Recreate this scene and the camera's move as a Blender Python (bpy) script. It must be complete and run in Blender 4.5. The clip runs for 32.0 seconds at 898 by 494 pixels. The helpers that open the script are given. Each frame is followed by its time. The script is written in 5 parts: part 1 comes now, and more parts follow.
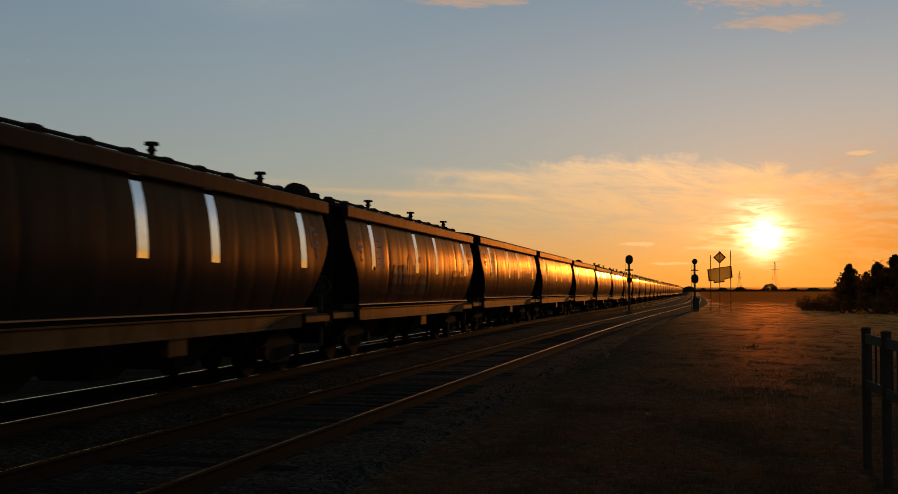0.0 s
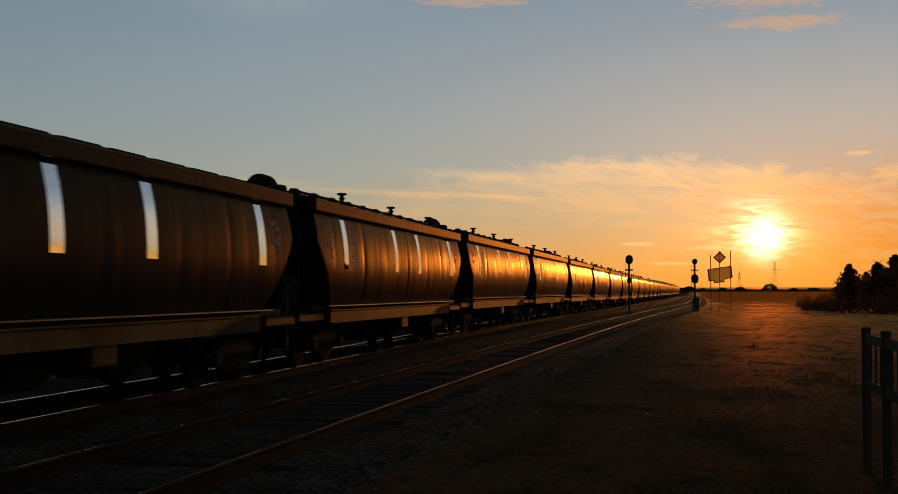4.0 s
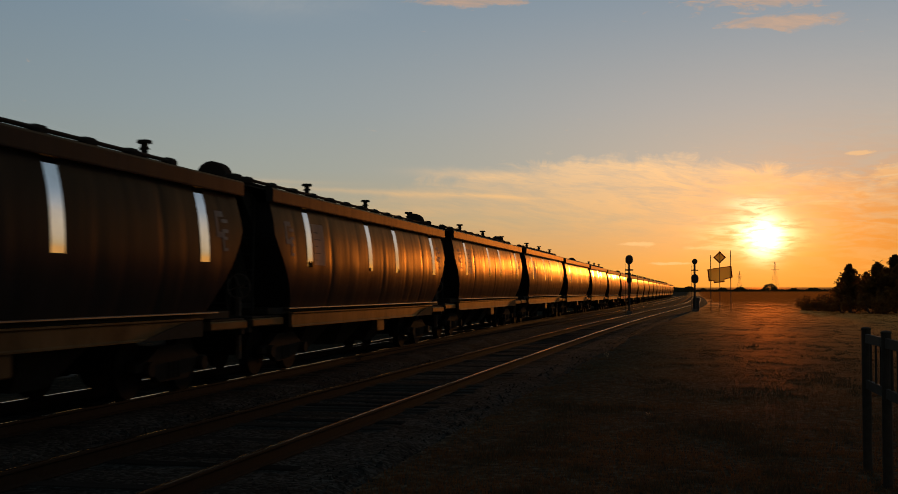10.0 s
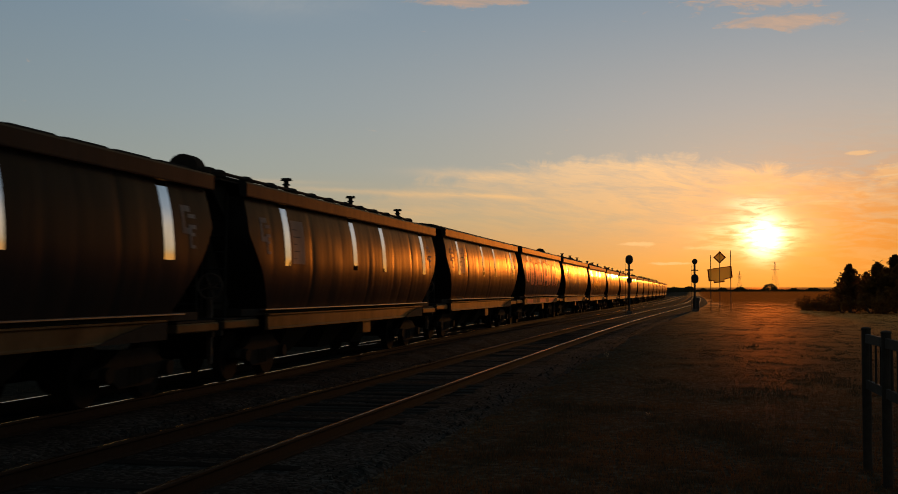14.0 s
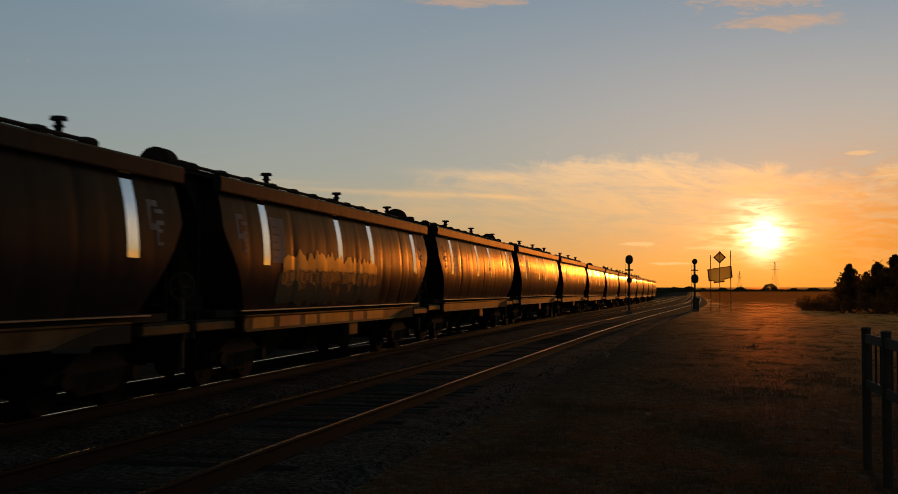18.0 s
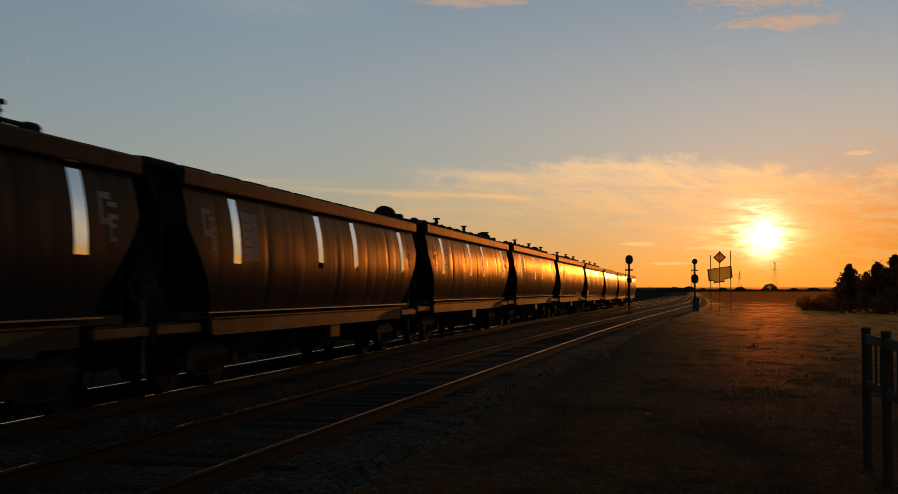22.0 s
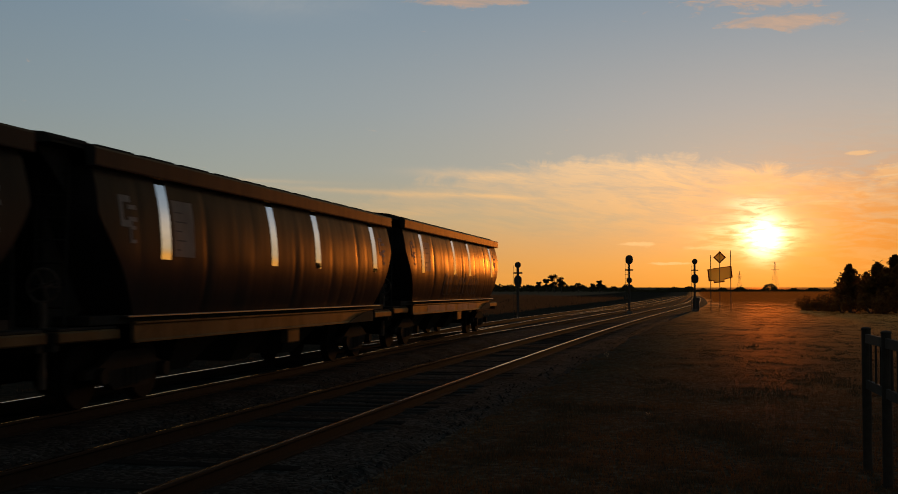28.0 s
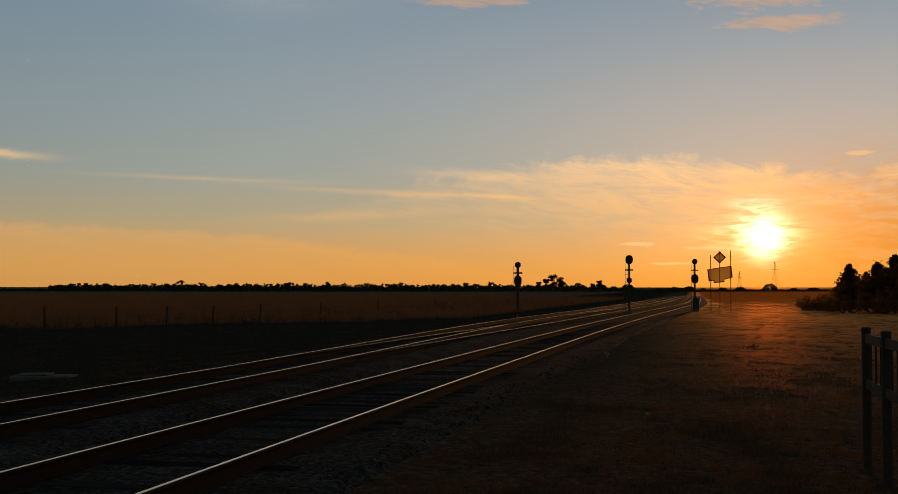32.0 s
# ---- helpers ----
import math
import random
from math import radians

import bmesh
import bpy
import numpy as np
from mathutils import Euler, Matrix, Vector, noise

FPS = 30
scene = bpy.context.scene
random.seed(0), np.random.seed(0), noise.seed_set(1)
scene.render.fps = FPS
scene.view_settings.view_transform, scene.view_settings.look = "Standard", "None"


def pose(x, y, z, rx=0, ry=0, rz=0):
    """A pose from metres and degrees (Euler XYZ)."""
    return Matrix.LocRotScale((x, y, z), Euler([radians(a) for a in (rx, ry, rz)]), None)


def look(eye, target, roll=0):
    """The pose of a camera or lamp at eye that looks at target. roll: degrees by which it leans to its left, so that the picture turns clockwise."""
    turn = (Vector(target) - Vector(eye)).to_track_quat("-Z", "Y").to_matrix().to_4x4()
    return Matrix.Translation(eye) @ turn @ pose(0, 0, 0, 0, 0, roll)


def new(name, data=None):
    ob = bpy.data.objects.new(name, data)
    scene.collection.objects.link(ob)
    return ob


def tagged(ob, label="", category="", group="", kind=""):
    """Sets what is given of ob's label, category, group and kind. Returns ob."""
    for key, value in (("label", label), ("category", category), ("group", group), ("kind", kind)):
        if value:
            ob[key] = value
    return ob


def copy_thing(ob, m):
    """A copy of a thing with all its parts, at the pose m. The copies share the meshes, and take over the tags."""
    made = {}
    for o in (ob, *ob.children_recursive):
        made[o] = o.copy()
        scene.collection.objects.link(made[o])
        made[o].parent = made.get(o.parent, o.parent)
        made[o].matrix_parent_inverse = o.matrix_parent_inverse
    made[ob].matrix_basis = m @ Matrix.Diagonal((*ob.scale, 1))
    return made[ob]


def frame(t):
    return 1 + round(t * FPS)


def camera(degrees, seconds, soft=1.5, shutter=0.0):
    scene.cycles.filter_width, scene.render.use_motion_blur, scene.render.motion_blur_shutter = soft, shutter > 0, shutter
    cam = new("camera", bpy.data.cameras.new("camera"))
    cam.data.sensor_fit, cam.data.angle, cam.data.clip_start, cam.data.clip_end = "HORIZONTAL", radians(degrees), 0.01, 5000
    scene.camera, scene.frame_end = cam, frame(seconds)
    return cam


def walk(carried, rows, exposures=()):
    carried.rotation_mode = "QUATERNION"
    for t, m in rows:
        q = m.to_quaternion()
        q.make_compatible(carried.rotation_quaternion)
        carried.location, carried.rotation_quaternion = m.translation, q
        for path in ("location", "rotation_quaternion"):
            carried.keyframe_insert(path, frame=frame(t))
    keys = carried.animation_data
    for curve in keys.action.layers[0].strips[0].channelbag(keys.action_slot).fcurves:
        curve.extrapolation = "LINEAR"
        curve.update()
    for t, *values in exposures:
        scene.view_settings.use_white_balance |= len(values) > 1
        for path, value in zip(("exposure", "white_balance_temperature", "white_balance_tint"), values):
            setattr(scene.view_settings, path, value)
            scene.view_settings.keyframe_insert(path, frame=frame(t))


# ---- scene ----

# The level of the rail heads is z = 0, the railway runs along +Y, the watching point is beside it.
EYE = 1.56
cam = camera(42.81, 32.0, soft=0.9, shutter=0.2)
walk(cam, [(0.0, pose(0, 0, EYE, 92.205, 0, 11.961)), (32.0, pose(0, 0, EYE, 92.205, 0, 11.961))],
     exposures=[(0.0, 0.0), (32.0, 0.0)])

# ---- light ----
SUN_AZ, SUN_EL = radians(3.46), radians(2.6)
SUN_DIR = Vector((math.sin(SUN_AZ) * math.cos(SUN_EL), math.cos(SUN_AZ) * math.cos(SUN_EL), math.sin(SUN_EL)))


class Net:
    """Short-hand for building node trees."""

    def __init__(self, tree):
        self.t = tree

    def add(self, kind):
        return self.t.nodes.new(kind)

    def put(self, sock, value):
        if isinstance(value, bpy.types.NodeSocket):
            self.t.links.new(value, sock)
        elif value is not None:
            sock.default_value = value

    def m(self, op, a, b=None, c=None, clamp=False):
        n = self.add("ShaderNodeMath")
        n.operation, n.use_clamp = op, clamp
        for s, v in zip(n.inputs, (a, b, c)):
            self.put(s, v)
        return n.outputs[0]

    def mix(self, f, a, b, blend="MIX"):
        n = self.add("ShaderNodeMix")
        n.data_type, n.blend_type, n.clamp_factor = "RGBA", blend, True
        self.put(n.inputs[0], f)
        for s, v in ((n.inputs[6], a), (n.inputs[7], b)):
            self.put(s, (*v, 1) if isinstance(v, tuple) and len(v) == 3 else v)
        return n.outputs[2]

    def ramp(self, f, stops, interp="LINEAR"):
        n = self.add("ShaderNodeValToRGB")
        n.color_ramp.interpolation = interp
        el = n.color_ramp.elements
        while len(el) < len(stops):
            el.new(0.5)
        for e, (p, col) in zip(el, stops):
            e.position = p
            e.color = (*col, 1) if isinstance(col, tuple) else (col, col, col, 1)
        self.put(n.inputs[0], f)
        return n.outputs[0]

    def noise(self, vec, scale, detail=4.0, rough=0.55, dist=0.0):
        n = self.add("ShaderNodeTexNoise")
        self.put(n.inputs["Vector"], vec)
        for k, v in (("Scale", scale), ("Detail", detail), ("Roughness", rough), ("Distortion", dist)):
            n.inputs[k].default_value = v
        return n.outputs[0]

    def scaled(self, vec, sx, sy, sz, off=(0, 0, 0)):
        n = self.add("ShaderNodeMapping")
        self.put(n.inputs["Vector"], vec)
        n.inputs["Scale"].default_value = (sx, sy, sz)
        n.inputs["Location"].default_value = off
        return n.outputs[0]


def build_world():
    w = bpy.data.worlds.new("evening_sky")
    scene.world = w
    w.use_nodes = True
    w.node_tree.nodes.clear()
    n = Net(w.node_tree)
    d = n.add("ShaderNodeTexCoord").outputs["Generated"]
    sep = n.add("ShaderNodeSeparateXYZ")
    n.put(sep.inputs[0], d)
    x, y, z = sep.outputs
    el = n.m("MULTIPLY", n.m("ARCSINE", z), 180 / math.pi)                     # degrees above the level
    az = n.m("MULTIPLY", n.m("ARCTAN2", x, y), 180 / math.pi)                  # degrees to the right of the railway
    da = n.m("SUBTRACT", az, math.degrees(SUN_AZ))
    de = n.m("SUBTRACT", el, math.degrees(SUN_EL))
    # clear sky by height
    up = n.m("MULTIPLY", el, 1 / 90, clamp=True)
    k = 1 / 90
    clear = n.ramp(up, [(0, (0.69, 0.255, 0.034)), (1.3 * k, (0.665, 0.31, 0.078)), (3.4 * k, (0.405, 0.350, 0.222)),
                        (6 * k, (0.312, 0.345, 0.315)), (9 * k, (0.262, 0.322, 0.345)), (14 * k, (0.205, 0.28, 0.345)),
                        (20 * k, (0.185, 0.25, 0.295)), (28 * k, (0.16, 0.21, 0.245)), (45 * k, (0.13, 0.17, 0.20)), (1.0, (0.11, 0.145, 0.175))])
    # the sky away from the sunset is darker
    away = n.m("ABSOLUTE", da)
    side = n.ramp(n.m("MULTIPLY", away, 1 / 180), [(0, 1.0), (0.14, 0.97), (0.21, 0.87), (0.35, 0.68), (0.6, 0.5), (1.0, 0.42)])
    sky = n.mix(1.0, clear, side, "MULTIPLY")

    def bump(a0, e0, wa, we):
        """A soft window round an azimuth and a height, in degrees."""
        p = n.m("POWER", n.m("MULTIPLY", n.m("SUBTRACT", az, a0), 1 / wa), 2.0)
        q = n.m("POWER", n.m("MULTIPLY", n.m("SUBTRACT", el, e0), 1 / we), 2.0)
        return n.m("EXPONENT", n.m("MULTIPLY", n.m("ADD", p, q), -1.0))

    flat = n.add("ShaderNodeCombineXYZ")
    n.put(flat.inputs[0], az)
    n.put(flat.inputs[1], el)
    uv = flat.outputs[0]
    # thin streaks of ice cloud, drawn out sideways and leaning
    lean = n.add("ShaderNodeMapping")
    n.put(lean.inputs["Vector"], uv)
    lean.inputs["Rotation"].default_value = (0, 0, radians(8))
    streak = n.noise(n.scaled(lean.outputs[0], 0.14, 0.8, 1), 1.0, 10, 0.6, 1.6)
    fine = n.noise(n.scaled(lean.outputs[0], 0.5, 3.4, 1, (7, 3, 0)), 1.0, 9, 0.66, 1.2)
    curl = n.noise(n.scaled(uv, 0.5, 0.9, 1, (1, 5, 0)), 1.0, 8, 0.66, 1.0)

    def veil(a_top, e_top, fall, depth, soft_top, ragged):
        """A sheet of cloud under an arched, ragged upper edge."""
        arch = n.m("SUBTRACT", e_top, n.m("MULTIPLY", n.m("POWER", n.m("SUBTRACT", az, a_top), 2.0), fall))
        q = n.m("SUBTRACT", n.m("ADD", arch, n.m("MULTIPLY", n.m("SUBTRACT", curl, 0.5), ragged)), el)
        top = n.m("MULTIPLY", q, 1 / soft_top, clamp=True)
        low = n.m("SUBTRACT", 1.0, n.m("MULTIPLY", q, 1 / depth), clamp=True)
        return n.m("MULTIPLY", top, low)

    wisp = n.m("ADD", n.m("MULTIPLY", streak, 0.6), n.m("MULTIPLY", fine, 0.4))
    wisp = n.m("MULTIPLY", n.m("SUBTRACT", wisp, 0.385), 5.5, clamp=True)
    main = n.m("MULTIPLY", veil(-3.0, 6.8, 0.011, 6.2, 0.6, 2.6), bump(1.0, 4.6, 12.0, 8.0))
    low_band = n.m("MULTIPLY", veil(-34.0, 3.3, 0.0035, 3.2, 0.35, 1.2), 0.42)

    def trail(a0, e0, wa, we, slope, share):
        """A thin leaning line of ice cloud."""
        tilt = n.m("SUBTRACT", n.m("SUBTRACT", el, e0), n.m("MULTIPLY", n.m("SUBTRACT", az, a0), slope))
        tilt = n.m("ADD", tilt, n.m("MULTIPLY", n.m("SUBTRACT", curl, 0.5), we * 2.2))
        p = n.m("POWER", n.m("MULTIPLY", n.m("SUBTRACT", az, a0), 1 / wa), 2.0)
        q = n.m("POWER", n.m("MULTIPLY", tilt, 1 / we), 2.0)
        return n.m("MULTIPLY", n.m("EXPONENT", n.m("MULTIPLY", n.m("ADD", p, q), -1.0)), share)

    lines = trail(-33.6, 6.40, 1.9, 0.17, -0.03, 1.2)
    for line in ((-24.0, 5.50, 4.8, 0.10, -0.02, 0.36), (-15.5, 4.90, 4.6, 0.13, -0.05, 0.42), (-17.0, 3.75, 4.2, 0.22, 0.05, 0.45), (-10.6, 5.75, 2.6, 0.24, -0.06, 0.7), (-10.5, 4.75, 3.6, 0.12, -0.05, 0.5)):
        lines = n.m("ADD", lines, trail(*line))
    lines = n.m("ADD", lines, n.m("MULTIPLY", bump(30, 8, 16, 6), 0.8))
    lines = n.m("MULTIPLY", lines, n.m("ADD", 0.35, fine), clamp=True)
    warm = n.ramp(n.m("MULTIPLY", el, 1 / 20, clamp=True),
                  [(0, (0.80, 0.31, 0.045)), (0.10, (0.88, 0.38, 0.075)), (0.22, (0.96, 0.52, 0.18)), (0.36, (0.92, 0.61, 0.31)), (0.6, (0.62, 0.55, 0.47)), (1, (0.55, 0.54, 0.55))])
    cover = n.m("ADD", n.m("MULTIPLY", main, n.m("ADD", 0.28, n.m("MULTIPLY", wisp, 0.72))), n.m("ADD", n.m("MULTIPLY", low_band, n.m("ADD", 0.5, n.m("MULTIPLY", wisp, 0.5))), n.m("MULTIPLY", lines, 0.7)))
    sky = n.mix(n.m("MULTIPLY", cover, 0.9, clamp=True), sky, warm)
    sky = n.mix(n.m("MULTIPLY", bump(-30, 0.6, 20, 2.6), 0.5), sky, (0.64, 0.36, 0.115))
    sky = n.mix(n.m("MULTIPLY", bump(36, 0.5, 14, 0.8), 0.8), sky, (1.05, 0.46, 0.07))
    # small pink clouds higher up
    puff = n.noise(n.scaled(uv, 0.8, 2.6, 1, (2.3, 8.1, 0)), 1.0, 8, 0.62, 0.6)

    def cloud(a0, e0, wa, we):
        return n.m("MULTIPLY", n.m("SUBTRACT", n.m("ADD", bump(a0, e0, wa, we), n.m("MULTIPLY", puff, 2.0)), 1.36), 2.6, clamp=True)

    high = n.m("MAXIMUM", cloud(4.2, 14.35, 4.6, 1.0), n.m("MAXIMUM", cloud(4.7, 12.78, 2.9, 0.40), cloud(-10.6, 14.25, 3.0, 0.26)))
    for low_cloud in ((-2.7, 2.33, 1.0, 0.13), (0.9, 2.1, 1.4, 0.12), (-0.9, 1.35, 0.9, 0.08), (6.2, 4.2, 1.3, 0.16)):
        high = n.m("MAXIMUM", high, cloud(*low_cloud))
    high = n.m("MAXIMUM", high, n.m("MAXIMUM", cloud(9.6, 5.5, 1.4, 0.5), cloud(7.9, 6.5, 0.8, 0.12)))
    sky = n.mix(n.m("MULTIPLY", high, 0.6), sky, n.mix(n.m("MULTIPLY", n.m("SUBTRACT", el, 6), 0.2, clamp=True), (0.85, 0.55, 0.25), n.mix(n.m("MULTIPLY", n.m("SUBTRACT", fine, 0.35), 3.0, clamp=True), (0.43, 0.30, 0.22), (0.66, 0.37, 0.20))))
    sky = n.mix(n.m("MULTIPLY", n.m("MULTIPLY", bump(-21, 14.3, 4.5, 0.9), curl), 0.5), sky, (0.40, 0.40, 0.38))
    # glow round the low sun, behind thin cloud
    def ring(wa, we):
        p = n.m("POWER", n.m("MULTIPLY", da, 1 / wa), 2.0)
        q = n.m("POWER", n.m("MULTIPLY", de, 1 / we), 2.0)
        return n.m("EXPONENT", n.m("MULTIPLY", n.m("SQRT", n.m("ADD", p, q)), -1.0))

    haze = n.m("MULTIPLY", bump(5, 8.5, 20, 5.0), 0.13)
    wide = n.m("MULTIPLY", ring(5.5, 2.8), 0.48)
    bars = n.noise(n.scaled(uv, 0.55, 3.2, 1, (4, 1, 0)), 1.0, 7, 0.6, 0.8)
    bars = n.m("MULTIPLY", n.m("SUBTRACT", bars, 0.40), 6.0, clamp=True)
    core = n.m("MULTIPLY", bump(math.degrees(SUN_AZ) - 0.02, math.degrees(SUN_EL), 0.80, 0.84), 3.0)
    lobes = n.m("ADD", bump(math.degrees(SUN_AZ) - 0.3, math.degrees(SUN_EL) + 0.25, 1.9, 0.75), n.m("MULTIPLY", bump(math.degrees(SUN_AZ) - 0.4, math.degrees(SUN_EL) + 1.6, 1.2, 0.35), 0.7))
    core = n.m("ADD", n.m("MULTIPLY", core, n.m("ADD", 0.45, n.m("MULTIPLY", bars, 0.55))), n.m("MULTIPLY", n.m("MULTIPLY", lobes, bars), 0.75))
    near = n.m("MULTIPLY", n.m("MULTIPLY", ring(1.9, 1.0), 0.7), n.m("ADD", 0.45, n.m("MULTIPLY", bars, 0.6)))
    sky = n.mix(n.m("MULTIPLY", bump(9.5, 2.4, 7.0, 3.4), n.m("ADD", 0.42, n.m("MULTIPLY", bars, 0.50))), sky, (0.57, 0.190, 0.030))
    glow = n.mix(1.0, (0.0, 0.0, 0.0), (0.0, 0.0, 0.0), "ADD")
    for f, col in ((haze, (0.75, 0.385, 0.16)), (wide, (0.80, 0.20, 0.0)), (near, (1.0, 0.42, 0.06)), (core, (1.0, 0.82, 0.52))):
        c = n.add("ShaderNodeVectorMath")
        c.operation = "SCALE"
        c.inputs[0].default_value = col
        n.put(c.inputs["Scale"], f)
        glow = n.mix(1.0, glow, c.outputs[0], "ADD")
    sky = n.mix(1.0, sky, glow, "ADD")
    air = n.add("ShaderNodeTexSky")
    air.sky_type, air.sun_disc, air.sun_elevation, air.sun_rotation = "NISHITA", False, SUN_EL, SUN_AZ
    bg = n.add("ShaderNodeBackground")
    n.put(bg.inputs[0], sky)
    bg.inputs[1].default_value = 1.0
    bg2 = n.add("ShaderNodeBackground")
    n.put(bg2.inputs[0], air.outputs[0])
    bg2.inputs[1].default_value = 0.004
    both = n.add("ShaderNodeAddShader")
    n.put(both.inputs[0], bg.outputs[0])
    n.put(both.inputs[1], bg2.outputs[0])
    out = n.add("ShaderNodeOutputWorld")
    n.put(out.inputs[0], both.outputs[0])


build_world()
lamp = bpy.data.lights.new("sun", "SUN")
lamp.energy, lamp.angle, lamp.color = 0.65, radians(1.2), (1.0, 0.37, 0.065)
sun = new("sun", lamp)
sun.matrix_world = look(SUN_DIR * 100, (0, 0, 0))


# ---- materials ----
def material(name, base, rough=0.6, metal=0.0, vary=0.35, grain=18.0, bump=0.15, dirt=None, dirt_scale=1.2, dirt_amount=0.5, coat=0.0,
             stretch=(1, 1, 1), spec=0.5, by_object=0.0, dist=0.02):
    m = bpy.data.materials.new(name)
    m.use_nodes = True
    n = Net(m.node_tree)
    b = m.node_tree.nodes["Principled BSDF"]
    co = n.add("ShaderNodeTexCoord").outputs["Object"]
    if stretch != (1, 1, 1):
        co = n.scaled(co, *stretch)
    fine = n.noise(co, grain, 6, 0.6)
    wide = n.noise(co, dirt_scale, 5, 0.6, 0.5)
    dark = tuple(c * (1 - vary) for c in base)
    light = tuple(min(1, c * (1 + vary)) for c in base)
    col = n.mix(fine, dark, light)
    if dirt:
        mask = n.m("MULTIPLY", n.m("SUBTRACT", wide, 0.42), 4.0, clamp=True)
        col = n.mix(n.m("MULTIPLY", mask, dirt_amount), col, dirt)
    if by_object:
        info = n.add("ShaderNodeObjectInfo").outputs["Random"]
        col = n.mix(1.0, col, n.ramp(info, [(0, 1 - by_object), (1, 1.0)]), "MULTIPLY")
    n.put(b.inputs["Base Color"], col)
    n.put(b.inputs["Roughness"], n.m("ADD", rough - 0.08, n.m("MULTIPLY", wide, 0.16), clamp=True))
    b.inputs["Metallic"].default_value = metal
    b.inputs["Specular IOR Level"].default_value = spec
    b.inputs["Coat Weight"].default_value = coat
    b.inputs["Coat Roughness"].default_value = 0.12
    if bump:
        bp = n.add("ShaderNodeBump")
        bp.inputs["Strength"].default_value = bump
        bp.inputs["Distance"].default_value = dist
        n.put(bp.inputs["Height"], fine)
        n.put(b.inputs["Normal"], bp.outputs[0])
    return m


def leafy(name, base, through_col, share=0.45):
    """Thin leaves or blades: light passes through them."""
    m = bpy.data.materials.new(name)
    m.use_nodes = True
    n = Net(m.node_tree)
    t = m.node_tree
    t.nodes.remove(t.nodes["Principled BSDF"])
    g = n.add("ShaderNodeNewGeometry").outputs["Random Per Island"]
    co = n.add("ShaderNodeTexCoord").outputs["Object"]
    patch = n.noise(co, 0.35, 3)
    f = n.m("MULTIPLY", n.m("ADD", g, patch), 0.5)
    dif = n.add("ShaderNodeBsdfDiffuse")
    n.put(dif.inputs[0], n.mix(f, tuple(c * 0.6 for c in base), tuple(c * 1.5 for c in base)))
    tr = n.add("ShaderNodeBsdfTranslucent")
    n.put(tr.inputs[0], n.mix(f, tuple(c * 0.6 for c in through_col), tuple(min(1, c * 1.5) for c in through_col)))
    mx = n.add("ShaderNodeMixShader")
    mx.inputs[0].default_value = share
    n.put(mx.inputs[1], dif.outputs[0])
    n.put(mx.inputs[2], tr.outputs[0])
    n.put(t.nodes["Material Output"].inputs[0], mx.outputs[0])
    return m


def worn_gloss(name, base, sheen, rough, ior=1.3, vary=0.3, dirt=None, streaks=True):
    """Aged oil paint: matt brown pigment under a thin tinted sheen that grows at low angles."""
    m = bpy.data.materials.new(name)
    m.use_nodes = True
    n = Net(m.node_tree)
    t = m.node_tree
    t.nodes.remove(t.nodes["Principled BSDF"])
    co = n.add("ShaderNodeTexCoord").outputs["Object"]
    long = n.noise(n.scaled(co, 1, 1, 0.18) if streaks else co, 2.6, 6, 0.6)
    fine = n.noise(n.scaled(co, 1, 1, 0.4), 14.0, 6, 0.65)
    wide = n.noise(co, 0.7, 5, 0.6, 0.6)
    col = n.mix(long, tuple(c * (1 - vary) for c in base), tuple(c * (1 + vary) for c in base))
    if dirt:
        col = n.mix(n.m("MULTIPLY", n.m("SUBTRACT", wide, 0.42), 3.5, clamp=True), col, dirt)
    bp = n.add("ShaderNodeBump")
    bp.inputs["Strength"].default_value = 0.10
    bp.inputs["Distance"].default_value = 0.01
    n.put(bp.inputs["Height"], n.m("ADD", long, n.m("MULTIPLY", fine, 0.4)))
    dif = n.add("ShaderNodeBsdfDiffuse")
    n.put(dif.inputs[0], col)
    gl = n.add("ShaderNodeBsdfGlossy")
    n.put(gl.inputs["Color"], n.mix(wide, tuple(c * 0.75 for c in sheen), tuple(min(1, c * 1.2) for c in sheen)))
    n.put(gl.inputs["Roughness"], n.m("ADD", rough - 0.06, n.m("MULTIPLY", fine, 0.14)))
    for sh in (dif, gl):
        n.put(sh.inputs["Normal"], bp.outputs[0])
    fr = n.add("ShaderNodeFresnel")
    fr.inputs["IOR"].default_value = ior
    n.put(fr.inputs["Normal"], bp.outputs[0])
    grime = n.noise(n.scaled(co, 1, 1, 0.10), 3.4, 5, 0.7)                      # runs of dirt that dull the sheen
    grime = n.ramp(grime, [(0.30, 0.62), (0.5, 0.90), (0.68, 1.12)])
    mx = n.add("ShaderNodeMixShader")
    n.put(mx.inputs[0], n.m("MULTIPLY", fr.outputs[0], grime, clamp=True))
    n.put(mx.inputs[1], dif.outputs[0])
    n.put(mx.inputs[2], gl.outputs[0])
    n.put(t.nodes["Material Output"].inputs[0], mx.outputs[0])
    return m


